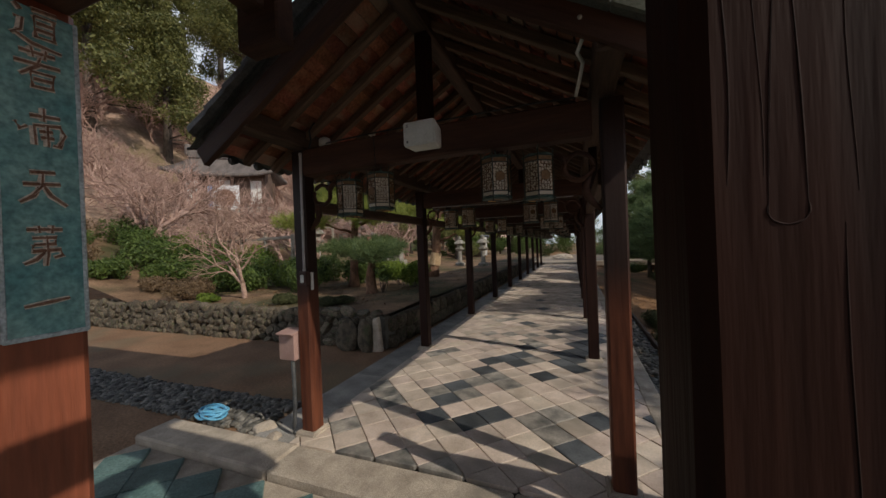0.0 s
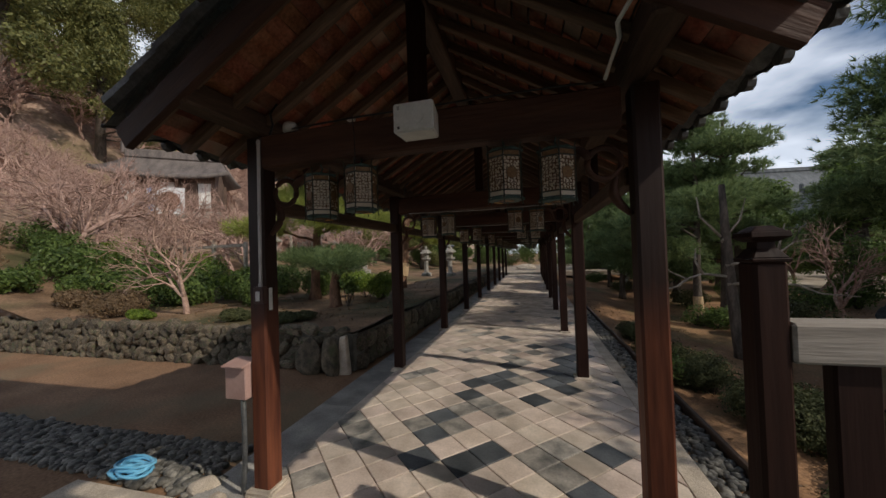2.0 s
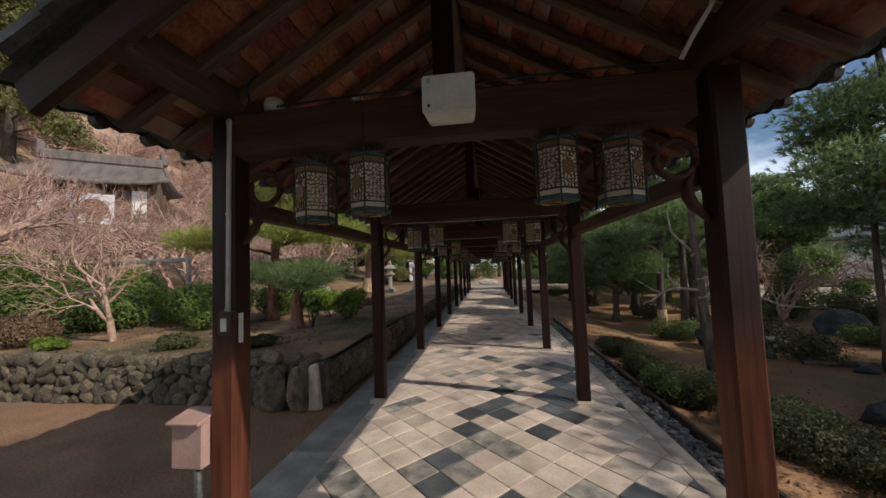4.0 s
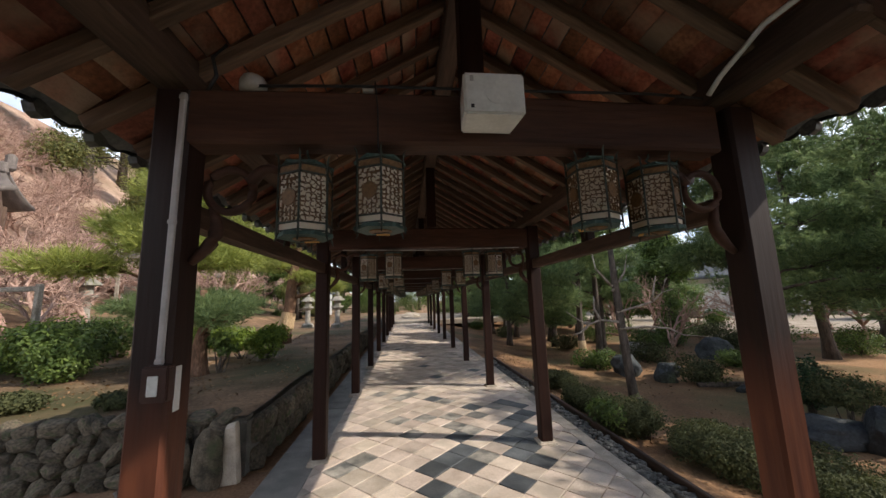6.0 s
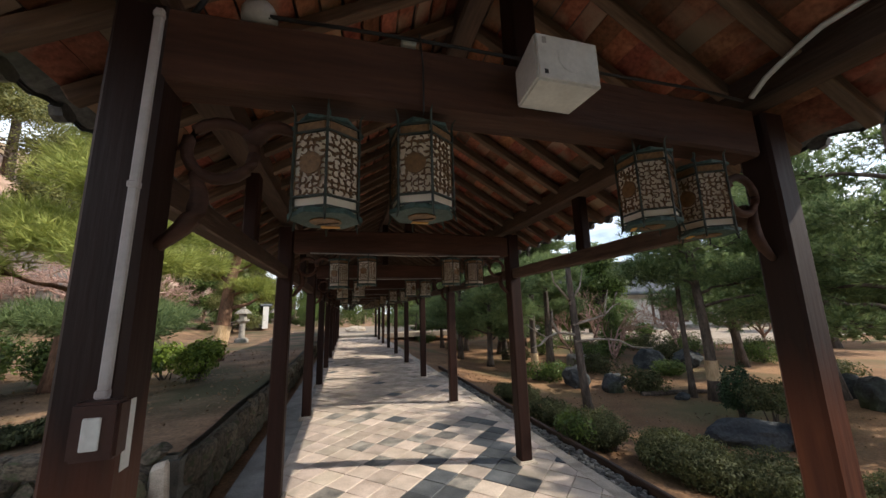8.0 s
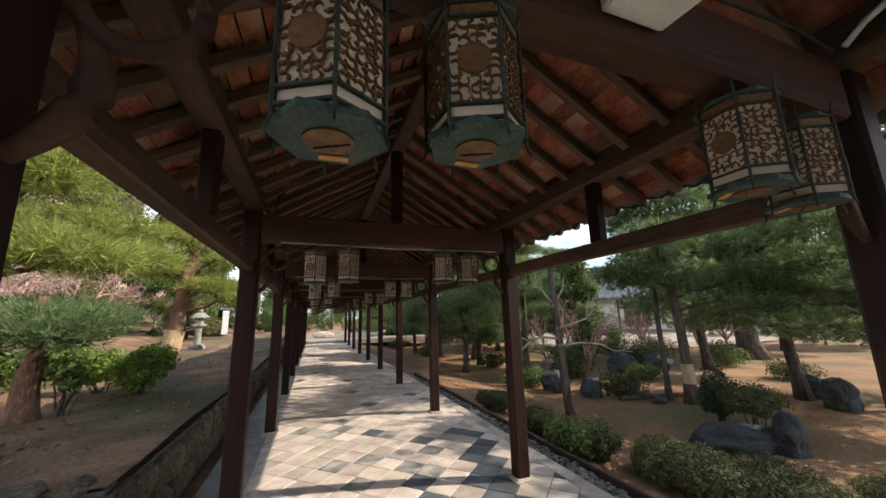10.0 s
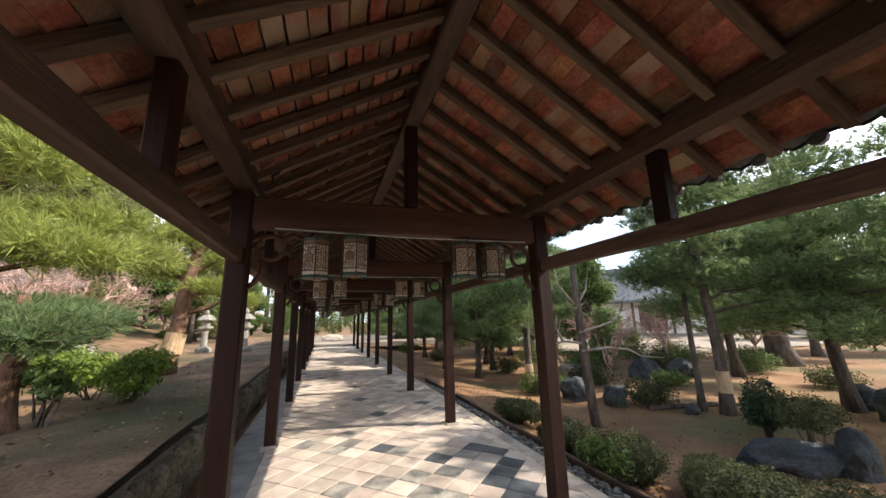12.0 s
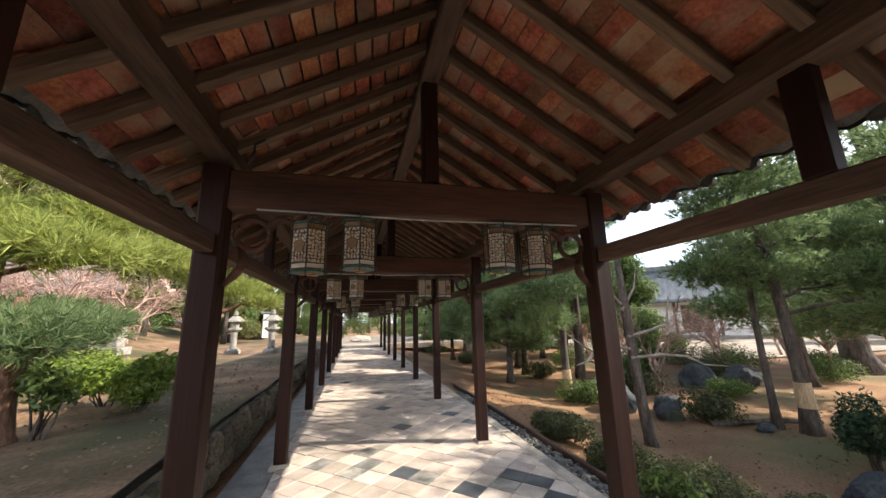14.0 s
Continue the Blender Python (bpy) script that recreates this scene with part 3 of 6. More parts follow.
for k in range(int((END + 0.5) / WAVE)):
    for s in (-1, 1):
        q = side_matrix(s, -0.46 + WAVE * (k + 0.5)) @ Vector((LEN + 0.105, 0, 0.088))
        m = Matrix.Translation(q) @ Matrix.Rotation(radians(90), 4, "Y")
        bmesh.ops.create_cone(bm, cap_ends=True, segments=8, radius1=0.042, radius2=0.038, depth=0.04, matrix=m)
tagged(part("eave_tile_ends", bm, KAWARA, roof), "round grey eave tile ends", kind="stuff")
for s in (-1, 1):
    m = side_matrix(s, -0.42)
    bm = box(bm_new(), (LEN / 2 + 0.02, 0, -0.035), (LEN + 0.06, 0.045, 0.15), 0.006)
    part("bargeboard", bm, BEAM, roof, m=m, label="dark wooden bargeboard")
    for k in range(8):
        bm = bm_new()
        box(bm, (0, -0.045, 0.0), (0.228, 0.08, 0.13), 0.01)
        rod(bm, (-0.13, 0.0, 0.09), (0.13, 0.0, 0.1), 0.06, 0.068, 10)
        part("verge_tile", bm, KAWARA, roof, m=m @ pose(0.13 + k * 0.224, 0, 0.075))
bm = bm_new()
for k in range(4):
    box(bm, (0.03, END / 2 - 0.22, 3.4 + 0.05 * k), (0.3 - 0.04 * k, END + 0.56, 0.045), 0.008)
rod(bm, (0.03, -0.52, 3.62), (0.03, END + 0.06, 3.62), 0.07, seg=12)
part("ridge_tiles", bm, KAWARA, roof, "stacked grey ridge tiles")

# ---- ornamental braces under the cross beams ----


def brace(x, y, s):
    b = thing("corner_brace", "dark curled openwork brace between post and cross beam", "brace", "corner braces", pose(x, y, 0))
    V, F = [], []
    c = Vector((s * 0.13, 0, 2.04))
    pts = [c + Vector((0.085 * math.cos(a), 0, 0.085 * math.sin(a))) for a in [i * math.pi / 9 for i in range(19)]]
    tube(V, F, pts, [0.017] * 19, 6)
    raw("ring", V, F, BEAM, b, True)
    V, F = [], []
    pts = [Vector((s * (0.005 + 0.06 * t + 0.05 * math.sin(t * 3.1)), 0, 1.76 + 0.21 * t)) for t in [i / 8 for i in range(9)]]
    tube(V, F, pts, [0.014 + 0.012 * math.sin(math.pi * i / 8) for i in range(9)], 6)
    raw("lower_curl", V, F, BEAM, b, True)
    V, F = [], []
    pts = [Vector((s * (0.2 + 0.2 * t), 0, 2.07 + 0.1 * t + 0.03 * math.sin(t * 6))) for t in [i / 8 for i in range(9)]]
    tube(V, F, pts, [0.026 - 0.018 * i / 8 for i in range(9)], 6)
    raw("upper_curl", V, F, BEAM, b, True)


for n in range(6):
    brace((XL if n else XL0) + W / 2, Y0 + BAY * n, 1)
    brace((XR if n else XR0) - W / 2, Y0 + BAY * n, -1)

# ---- hanging lanterns ----
R_L, H_L = 0.1, 0.285


def lantern(m):
    t = thing("hanging_lantern", "six-sided hanging lantern with green frame and gilt openwork over pale panes", "lantern", "hanging lanterns", m)
    corner = [Vector((R_L * math.cos(radians(30 + 60 * k)), R_L * math.sin(radians(30 + 60 * k)), 0)) for k in range(6)]

    def hexa(name, r, z0, z1, material, label=""):
        bm = bm_new()
        bmesh.ops.create_cone(bm, cap_ends=True, segments=6, radius1=r, radius2=r, depth=z1 - z0, matrix=Matrix.Translation((0, 0, (z0 + z1) / 2)) @ Matrix.Rotation(radians(30), 4, "Z"))
        bmesh.ops.bevel(bm, geom=bm.edges[:], offset=0.002, segments=1, affect="EDGES")
        return part(name, bm, material, t, label)
    base = hexa("base_plate", R_L + 0.006, 0.0, 0.016, PATINA, "green base plate")
    hexa("top_plate", R_L + 0.006, H_L - 0.012, H_L, PATINA, "green top plate")
    bm = bm_new()
    bmesh.ops.create_cone(bm, cap_ends=True, segments=18, radius1=0.045, radius2=0.045, depth=0.003, matrix=Matrix.Translation((0.0, 0, -0.0025)))
    part("vent_disc", bm, GILT, base)
    bm = box(bm_new(), (0, 0, 0), (0.018, 0.055, 0.003), 0.0, pose(0.06, 0.02, -0.003, 0, 0, 25))
    part("paper_label", bm, LABEL, base, "orange paper label")
    bm = box(bm_new(), (0.012, 0.0, -0.005), (0.003, 0.07, 0.004))
    part("slot", bm, BLACK, base)
    rng = random.Random(11)
    for k in range(6):
        a, b = corner[k], corner[(k + 1) % 6]
        V, F = [], []
        tube(V, F, [a * 1.1 + Vector((0, 0, -0.022)), a * 1.03 + Vector((0, 0, 0.0)), a * 1.03 + Vector((0, 0, H_L)), a * 1.06 + Vector((0, 0, H_L + 0.022)), a * 1.16 + Vector((0, 0, H_L + 0.035))], [0.0025, 0.0042, 0.0042, 0.0036, 0.002], 5)
        raw("corner_bar", V, F, BRONZE, t)
        mid, ang = (a + b) / 2, math.atan2((b - a).y, (b - a).x)
        wid = (b - a).length
        pm = Matrix.Translation(mid * 0.985) @ Matrix.Rotation(ang, 4, "Z") @ Matrix.Rotation(radians(90), 4, "X")
        bm = box(bm_new(), (0, H_L / 2, -0.004), (wid - 0.006, H_L - 0.03, 0.003))
        pane = part("pane", bm, PAPER, t, m=pm, label="pale pane")
        V, F = [], []

        def ribbon(pts, w):
            z = 0.0035
            base_i = len(V)
            for i, p in enumerate(pts):
                d = Vector(pts[min(i + 1, len(pts) - 1)]) - Vector(pts[max(i - 1, 0)])
                nn = Vector((-d.y, d.x)).normalized() * w / 2
                V.extend([(p[0] + nn.x, p[1] + nn.y, -0.0025), (p[0] + nn.x, p[1] + nn.y, z), (p[0] - nn.x, p[1] - nn.y, z), (p[0] - nn.x, p[1] - nn.y, -0.0025)])
            for i in range(len(pts) - 1):
                q = base_i + i * 4
                for e in range(3):
                    F.append((q + e, q + e + 1, q + e + 5, q + e + 4))
        for gy_ in range(10):
            for gx_ in range(5):
                cx, cy = -0.037 + gx_ * 0.0185 + rng.uniform(-0.003, 0.003), 0.062 + gy_ * 0.0178 + rng.uniform(-0.003, 0.003)
                if k % 2 == 0 and cx * cx + (cy - 0.145) ** 2 < 0.037 ** 2:
                    continue
                st, sw, r0 = rng.uniform(0, 6.28), rng.choice((-1, 1)) * rng.uniform(3.4, 5.0), rng.uniform(0.0068, 0.0092)
                ribbon([(cx + (r0 * (1 + 0.5 * u)) * math.cos(st + sw * u), cy + (r0 * (1 + 0.5 * u)) * math.sin(st + sw * u)) for u in [i / 8 for i in range(9)]], 0.003)
        raw("fretwork", V, F, GILT, pane)
        if k % 2 == 0:
            bm = bm_new()
            bmesh.ops.create_cone(bm, cap_ends=True, segments=20, radius1=0.033, radius2=0.033, depth=0.006, matrix=Matrix.Translation((0, 0.145, 0.001)))
            part("medallion", bm, GILT, pane, "round brown medallion")
        for z0, z1, mt, nm in ((0.016, 0.021, BRONZE, "rail"), (0.046, 0.051, BRONZE, "rail"), (H_L - 0.05, H_L - 0.044, BRONZE, "rail"), (H_L - 0.018, H_L - 0.012, BRONZE, "rail")):
            bm = box(bm_new(), (0, (z0 + z1) / 2, 0.002), (wid - 0.004, z1 - z0, 0.009))
            part(nm, bm, mt, pane)
        bm = box(bm_new(), (0, H_L - 0.031, 0.001), (wid - 0.01, 0.026, 0.005), 0.002)
        part("upper_panel", bm, GILT, pane)
    V, F = [], []
    tube(V, F, [(0, 0, H_L), (0, 0, H_L + 0.03), (0.012, 0, H_L + 0.045), (0, 0, H_L + 0.06), (0, 0, H_L + 0.075)], [0.012, 0.006, 0.005, 0.005, 0.004], 6)
    raw("hook", V, F, PATINA, t)
    return t


LX0 = ((-0.655, 1.845, 0), (-0.367, 1.872, 4), (0.54, 1.876, -3), (0.82, 1.852, 2))
LX = ((-0.678, 1.826, 0), (-0.408, 1.85, 4), (0.478, 1.85, -3), (0.742, 1.844, 2))
first = None
for n in range(FRAMES):
    for x, z, tw in LX if n else LX0:
        m = pose(x, Y0 + BAY * n - 0.01, z, 0, 0, tw + (62 if x < 0 else 122) + (n * 37 % 9 - 4 if n else 0))
        if first is None:
            first = lantern(m)
        else:
            copy_thing(first, m)
for n in range(1, FRAMES):
    V, F = [], []
    y = Y0 + BAY * n - 0.07
    tube(V, F, [(-0.95, y, 2.165), (0, y, 2.15), (1.03, y, 2.165)], [0.006] * 3, 5)
    tagged(raw("wire_rod", V, F, GREY), "thin pale rod along the underside of a cross beam", "rod", "rods")

# ---- fittings on the first frame ----
sp = thing("loudspeaker", "white box loudspeaker fixed to the cross beam", "loudspeaker", m=pose(0.068, -0.005, 2.345, 0, 0, 0))
bm = box(bm_new(), (0, 0, 0), (0.232, 0.16, 0.165), 0.008, seg=2)
for v in bm.verts:
    if v.co.y > 0:
        v.co.x *= 0.9
        v.co.z = v.co.z * 0.85 - 0.012
part("cabinet", bm, WHITE, sp)
bm = bm_new()
bmesh.ops.create_cone(bm, cap_ends=True, segments=28, radius1=0.05, radius2=0.05, depth=0.004, matrix=Matrix.Translation((0.012, -0.08, 0.005)) @ Matrix.Rotation(radians(90), 4, "X"))
part("grille", bm, WHITE, sp, "faint round grille")
bm = box(bm_new(), (-0.085, -0.08, -0.055), (0.012, 0.004, 0.014))
part("badge", bm, BLACK, sp)
bm = box(bm_new(), (-0.085, -0.08, 0.055), (0.014, 0.003, 0.022), 0.0, pose(0, 0, 0, 0, 0, 0))
part("emblem", bm, GREY, sp)

yf = Y0 - W / 2
co_ = thing("cable_duct", "white plastic cable duct running up the post", "cable duct", m=pose(-1.118, yf - 0.008, 0, 0, 0.35, 0))
bm = box(bm_new(), (0.012, 0, 1.9), (0.02, 0.016, 1.0), 0.003)
part("duct", bm, DUCT, co_)
for z in (1.42, 1.9, 2.38):
    bm = box(bm_new(), (0.012, -0.002, z), (0.024, 0.02, 0.018), 0.003)
    part("duct_clip", bm, DUCT, co_)
sw_ = thing("switch_box", "dark brown switch box with a white rocker on the post", "switch", m=pose(-1.088, yf - 0.022, 1.352))
bm = box(bm_new(), (0, 0, 0), (0.085, 0.044, 0.115), 0.006, seg=2)
part("housing", bm, DARK_BOX, sw_)
bm = box(bm_new(), (-0.002, -0.024, -0.004), (0.032, 0.006, 0.064), 0.002)
part("rocker", bm, WHITE, sw_, "white rocker")
pp = thing("paper_notice", "narrow white paper notice pinned to the post", "notice", m=pose(XL0 + W / 2 + 0.002, Y0 - 0.018, 1.32))
bm = box(bm_new(), (0, 0, 0), (0.003, 0.032, 0.15))
part("sheet", bm, WHITE, pp)
eb = thing("junction_box", "brown steel outdoor box on the post with sloping lid", "junction box", m=pose(-1.29, 0.1, 0.78))
bm = box(bm_new(), (0, 0, -0.01), (0.17, 0.14, 0.23), 0.006)
part("case", bm, BROWN_BOX, eb)
bm = box(bm_new(), (0, -0.005, 0.112), (0.18, 0.155, 0.016), 0.004, pose(0, 0, 0, 9, 0, 0))
part("lid", bm, BROWN_BOX, eb)
V, F = [], []
tube(V, F, [(0.045, -0.05, -0.12), (0.05, -0.05, -0.3), (0.05, -0.05, -0.55), (0.03, -0.05, -0.7), (-0.01, -0.02, -0.8), (-0.08, -0.03, -0.84)], [0.017] * 6, 8)
raw("flexible_conduit", V, F, KAWARA, eb, True)
V, F = [], []
tube(V, F, [(0.06, 0.03, 0.11), (0.06, 0.03, 0.2), (0.05, 0.03, 0.22)], [0.008] * 3, 6)
raw("vent_pipe", V, F, GREY, eb, True)
bell = bm_new()
lathe(bell, [(0.05, 0.0), (0.05, 0.035), (0.04, 0.055), (0.02, 0.066)], 14)
tagged(part("sensor_dome", bell, GREY, None, m=pose(-0.86, 0.1, 2.437), smooth=True), "small grey dome on top of the cross beam", "sensor")
bm = box(bm_new(), (0, 0, 0), (0.05, 0.03, 0.022), 0.004)
tagged(part("cable_clip", bm, WHITE, None, m=pose(-0.41, 0.1, 2.459)), "small white clip on the cross beam", "clip")


def cable(name, pts, r, material, label):
    V, F = [], []
    tube(V, F, pts, [r] * len(pts), 6)
    return tagged(raw(name, V, F, material, smooth=True), label, "cable")


cable("white_cable", [(1.06, 0.03, 2.44), (1.08, -0.02, 2.5), (1.1, -0.12, 2.56), (1.07, -0.22, 2.57), (1.1, -0.34, 2.59), (1.08, -0.45, 2.62)], 0.011, WHITE, "white cable curling up from the beam to the purlin")
cable("black_cable", [(1.06, 0.06, 2.445), (0.8, 0.05, 2.452), (0.5, 0.06, 2.455), (0.2, 0.07, 2.458), (-0.4, 0.07, 2.456), (-0.83, 0.07, 2.442)], 0.006, BLACK, "thin black cable along the cross beam")
cable("lantern_wire", [(-0.38, 0.06, 2.47), (-0.37, 0.06, 2.35), (-0.37, 0.065, 2.2), (-0.367, 0.1, 2.16)], 0.003, BLACK, "thin wire hanging down to a lantern")
cable("post_wire", [(-1.03, 0.1, 2.43), (-1.0, 0.1, 2.5), (-1.02, 0.1, 2.58), (-0.98, 0.12, 2.65)], 0.008, BLACK, "loose dark wire at the top of the post")
for n in (1, 2):
    y = Y0 + BAY * n
    cable("post_wire", [(-1.02, y - 0.05, 2.43), (-0.99, y - 0.06, 2.5), (-1.0, y - 0.04, 2.56), (-0.95, y - 0.03, 2.6)], 0.01, BLACK, "bundle of loose wires at the top of a post")

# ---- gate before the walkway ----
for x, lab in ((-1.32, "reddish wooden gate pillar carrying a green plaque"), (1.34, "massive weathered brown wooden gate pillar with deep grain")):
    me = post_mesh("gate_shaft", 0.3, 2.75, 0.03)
    me.materials.append(SHADED_PILLAR if x > 0 else SUNLIT_RED_POST)
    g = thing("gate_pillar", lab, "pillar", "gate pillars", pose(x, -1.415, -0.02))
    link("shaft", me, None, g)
    bm = box(bm_new(), (0, 0, 0.0), (0.44, 0.44, 0.08), 0.02)
    part("plinth", bm, GRANITE, g)
    if x > 0:
        # cracks and a long tear-shaped knot on the face
        outline = [(-0.02 + 0.03 * math.sin(u) * (0.45 + 0.55 * (1 + math.cos(u)) / 2), 1.63 + (0.03 if math.cos(u) > 0 else 0.4) * -math.cos(u)) for u in [i * math.pi / 14 for i in range(29)]]
        V, F = [], []
        tube(V, F, [(xx - 0.016, -0.15, zz) for xx, zz in outline], [0.0008 + 0.0012 * abs(math.sin(i * 0.9)) for i in range(29)], 5)
        raw("knot", V, F, CRACK, g)
        for k, (x0, z0, z1, r0) in enumerate(((-0.105, 1.66, 2.4, 0.003), (-0.066, 1.67, 2.4, 0.0016), (0.033, 1.64, 2.4, 0.0016), (0.028, 0.3, 1.6, 0.0025), (0.07, 0.2, 1.62, 0.004))):
            V, F = [], []
            n = 14
            tube(V, F, [(x0 + 0.005 * math.sin(i * 0.6 + k), -0.15, z0 + (z1 - z0) * i / n) for i in range(n + 1)], [0.0005] + [r0 * 0.55] * (n - 1) + [0.0005], 5)
            raw("crack", V, F, CRACK, g)
bm = box(bm_new(), (0, 0, 0), (4.6, 0.28, 0.3), 0.02)
tagged(part("gate_lintel", bm, BEAM, m=pose(0, -1.415, 2.755 + 0.12)), "dark heavy lintel beam over the gate", "beam", kind="structure")
bm = box(bm_new(), (0, 0, 0), (0.28, 0.12, 0.9), 0.01)
tagged(part("gate_strut", bm, BEAM, m=pose(-0.48, -0.8, 3.1)), "dark upright board under the gate eaves", "strut", kind="structure")
# gate roof: two tiled slopes, ridge across the walkway, behind the eye
# out of view; its reach is set by the shade on the forecourt
groof = tagged(new("gate_roof"), "unseen dark tiled gate roof with board ceiling, sized for its shade", "roof", kind="structure")
bm = box(bm_new(), (-0.8, -3.7, 4.45), (7.4, 6.7, 0.08))
part("board_ceiling", bm, BEAM, groof)
for s in (-1, 1):
    m = Matrix.Translation((0, -3.7, 6.2)) @ Matrix.Rotation(-s * radians(26), 4, "X")
    bm = box(bm_new(), (-0.8, s * 1.9, 0), (7.5, 3.9, 0.16), 0.02)
    part("slope", bm, KAWARA, groof, m=m)
bm = box(bm_new(), (-0.8, -3.7, 6.3), (7.7, 0.3, 0.35), 0.03)
part("ridge", bm, KAWARA, groof)
bm = box(bm_new(), (0, 0, 0), (0.12, 0.62, 0.16), 0.01)
tagged(part("gate_bracket", bm, BEAM, m=pose(-0.48, -1.0, 2.9)), "dark bracket arm from the gate lintel", "beam", kind="structure")
for x in (-1.32, 1.1):
    bm = box(bm_new(), (0, 0, 0), (0.2, 0.2, 1.42), 0.01)
    tagged(part("gate_stub_post", bm, BEAM, m=pose(x, -1.415, 3.72)), "dark short post between lintel and gate roof", "post", "gate stub posts", kind="structure")
for x in (-1.32, 1.08):
    me = post_mesh("rear_shaft", 0.26, 4.43, 0.03)
    me.materials.append(POST)
    g = thing("gate_pillar", "dark wooden rear gate pillar", "pillar", "gate pillars", pose(x, -3.95, -0.02))
    link("shaft", me, None, g)
for x in (-1.32, 1.2):
    bm = box(bm_new(), (0, 0, 0), (0.14, 2.25, 0.2), 0.01)
    tagged(part("gate_tie", bm, BEAM, m=pose(x, -2.68, 2.6)), "dark tie beam between gate pillars", "beam", "gate ties", kind="structure")

# unseen walls, added to keep sky light off the gate pillars
bm = box(bm_new(), (-0.8, 0, 2.15), (4.2, 0.12, 4.5))
tagged(part("gate_back_wall", bm, BEAM, m=pose(0, -7.1, 0)), "unseen dark wall added behind the gate to block sky light", "wall", kind="structure")
bm = box(bm_new(), (0, 0, 2.15), (0.12, 5.5, 4.5))
tagged(part("gate_side_wall", bm, BEAM, m=pose(-2.45, -4.4, 0)), "unseen dark side wall added beside the gate to block sky light", "wall", kind="structure")

# plaque with carved characters on the pillar's inner face
pq = thing("carved_plaque", "green wooden plaque with carved brown characters and worn pale edges", "plaque", m=pose(-1.168, -1.41, 1.24))
bm = box(bm_new(), (0, 0, 0.72), (0.03, 0.26, 1.44), 0.004)
part("board", bm, PLAQUE, pq)
for yy in (-0.128, 0.128):
    bm = box(bm_new(), (0.004, yy, 0.72), (0.036, 0.016, 1.445), 0.004)
    part("edge_strip", bm, PLAQUE_EDGE, pq)
bm = box(bm_new(), (0.004, 0, 0.004), (0.036, 0.264, 0.02), 0.004)
part("edge_strip", bm, PLAQUE_EDGE, pq)


def strokes(name, zc, lines):
    """A character as tapering raised strokes, (u, v) in a unit square, on the plaque's face."""
    V, F, V2, F2 = [], [], [], []
    for ln in lines:
        pts = [Vector((0.0165, (u - 0.5) * 0.155, zc + (0.5 - v) * 0.18)) for u, v in ln]
        n = len(pts)
        rad = [0.0075 if n < 3 else (0.0085 if 0 < i < n - 1 else 0.005) for i in range(n)]
        tube(V, F, [p + Vector((-0.0055, 0, 0)) for p in pts], [r + 0.006 for r in rad], 6)
        tube(V2, F2, [p + Vector((0.001, 0, 0)) for p in pts], rad, 6)
    c = raw(name, V, F, STROKE_RIM, pq)
    raw("stroke", V2, F2, STROKE, c)


def writing():
    one = [[(0.05, 0.56), (0.5, 0.5), (0.95, 0.44)]]
    ten = [[(0.25, 0.18), (0.75, 0.14)], [(0.12, 0.48), (0.85, 0.42)], [(0.5, 0.16), (0.46, 0.5), (0.3, 0.75), (0.05, 0.92)], [(0.5, 0.46), (0.65, 0.72), (0.98, 0.95)]]
    dai = [[(0.15, 0.12), (0.85, 0.1)], [(0.36, 0.02), (0.38, 0.2)], [(0.64, 0.0), (0.62, 0.2)], [(0.25, 0.32), (0.72, 0.3), (0.7, 0.46), (0.28, 0.48)], [(0.27, 0.48), (0.24, 0.64), (0.8, 0.6), (0.84, 0.74), (0.66, 0.8)], [(0.52, 0.26), (0.53, 0.7), (0.5, 1.0)], [(0.5, 0.64), (0.3, 0.84), (0.08, 0.94)]]
    nan = [[(0.02, 0.45), (0.1, 0.62), (0.24, 0.52)], [(0.3, 0.25), (0.9, 0.2)], [(0.56, 0.02), (0.56, 0.35)], [(0.36, 0.5), (0.38, 0.95)], [(0.36, 0.48), (0.9, 0.4), (0.98, 0.6), (0.86, 0.92), (0.74, 0.9)], [(0.48, 0.6), (0.74, 0.58)], [(0.5, 0.75), (0.76, 0.73)], [(0.62, 0.45), (0.63, 0.95)]]
    jaku = [[(0.15, 0.14), (0.85, 0.1)], [(0.36, 0.0), (0.4, 0.24)], [(0.66, 0.0), (0.62, 0.24)], [(0.05, 0.42), (0.95, 0.36)], [(0.55, 0.2), (0.5, 0.42), (0.15, 0.72)], [(0.35, 0.6), (0.38, 0.95), (0.78, 0.92), (0.82, 0.58), (0.35, 0.6)], [(0.4, 0.76), (0.78, 0.74)]]
    do = [[(0.1, 0.1), (0.2, 0.22)], [(0.08, 0.42), (0.22, 0.4), (0.18, 0.7), (0.02, 0.84)], [(0.1, 0.8), (0.4, 0.94), (1.0, 0.98)], [(0.42, 0.1), (0.92, 0.06)], [(0.46, 0.24), (0.48, 0.74), (0.86, 0.72), (0.86, 0.22), (0.46, 0.24)], [(0.5, 0.4), (0.84, 0.38)], [(0.5, 0.56), (0.84, 0.54)]]
    for name, z, ch in (("character", 0.15, one), ("character", 0.4, dai), ("character", 0.66, ten), ("character", 0.92, nan), ("character", 1.175, jaku), ("character", 1.36, do)):
        strokes(name, z, ch)


writing()

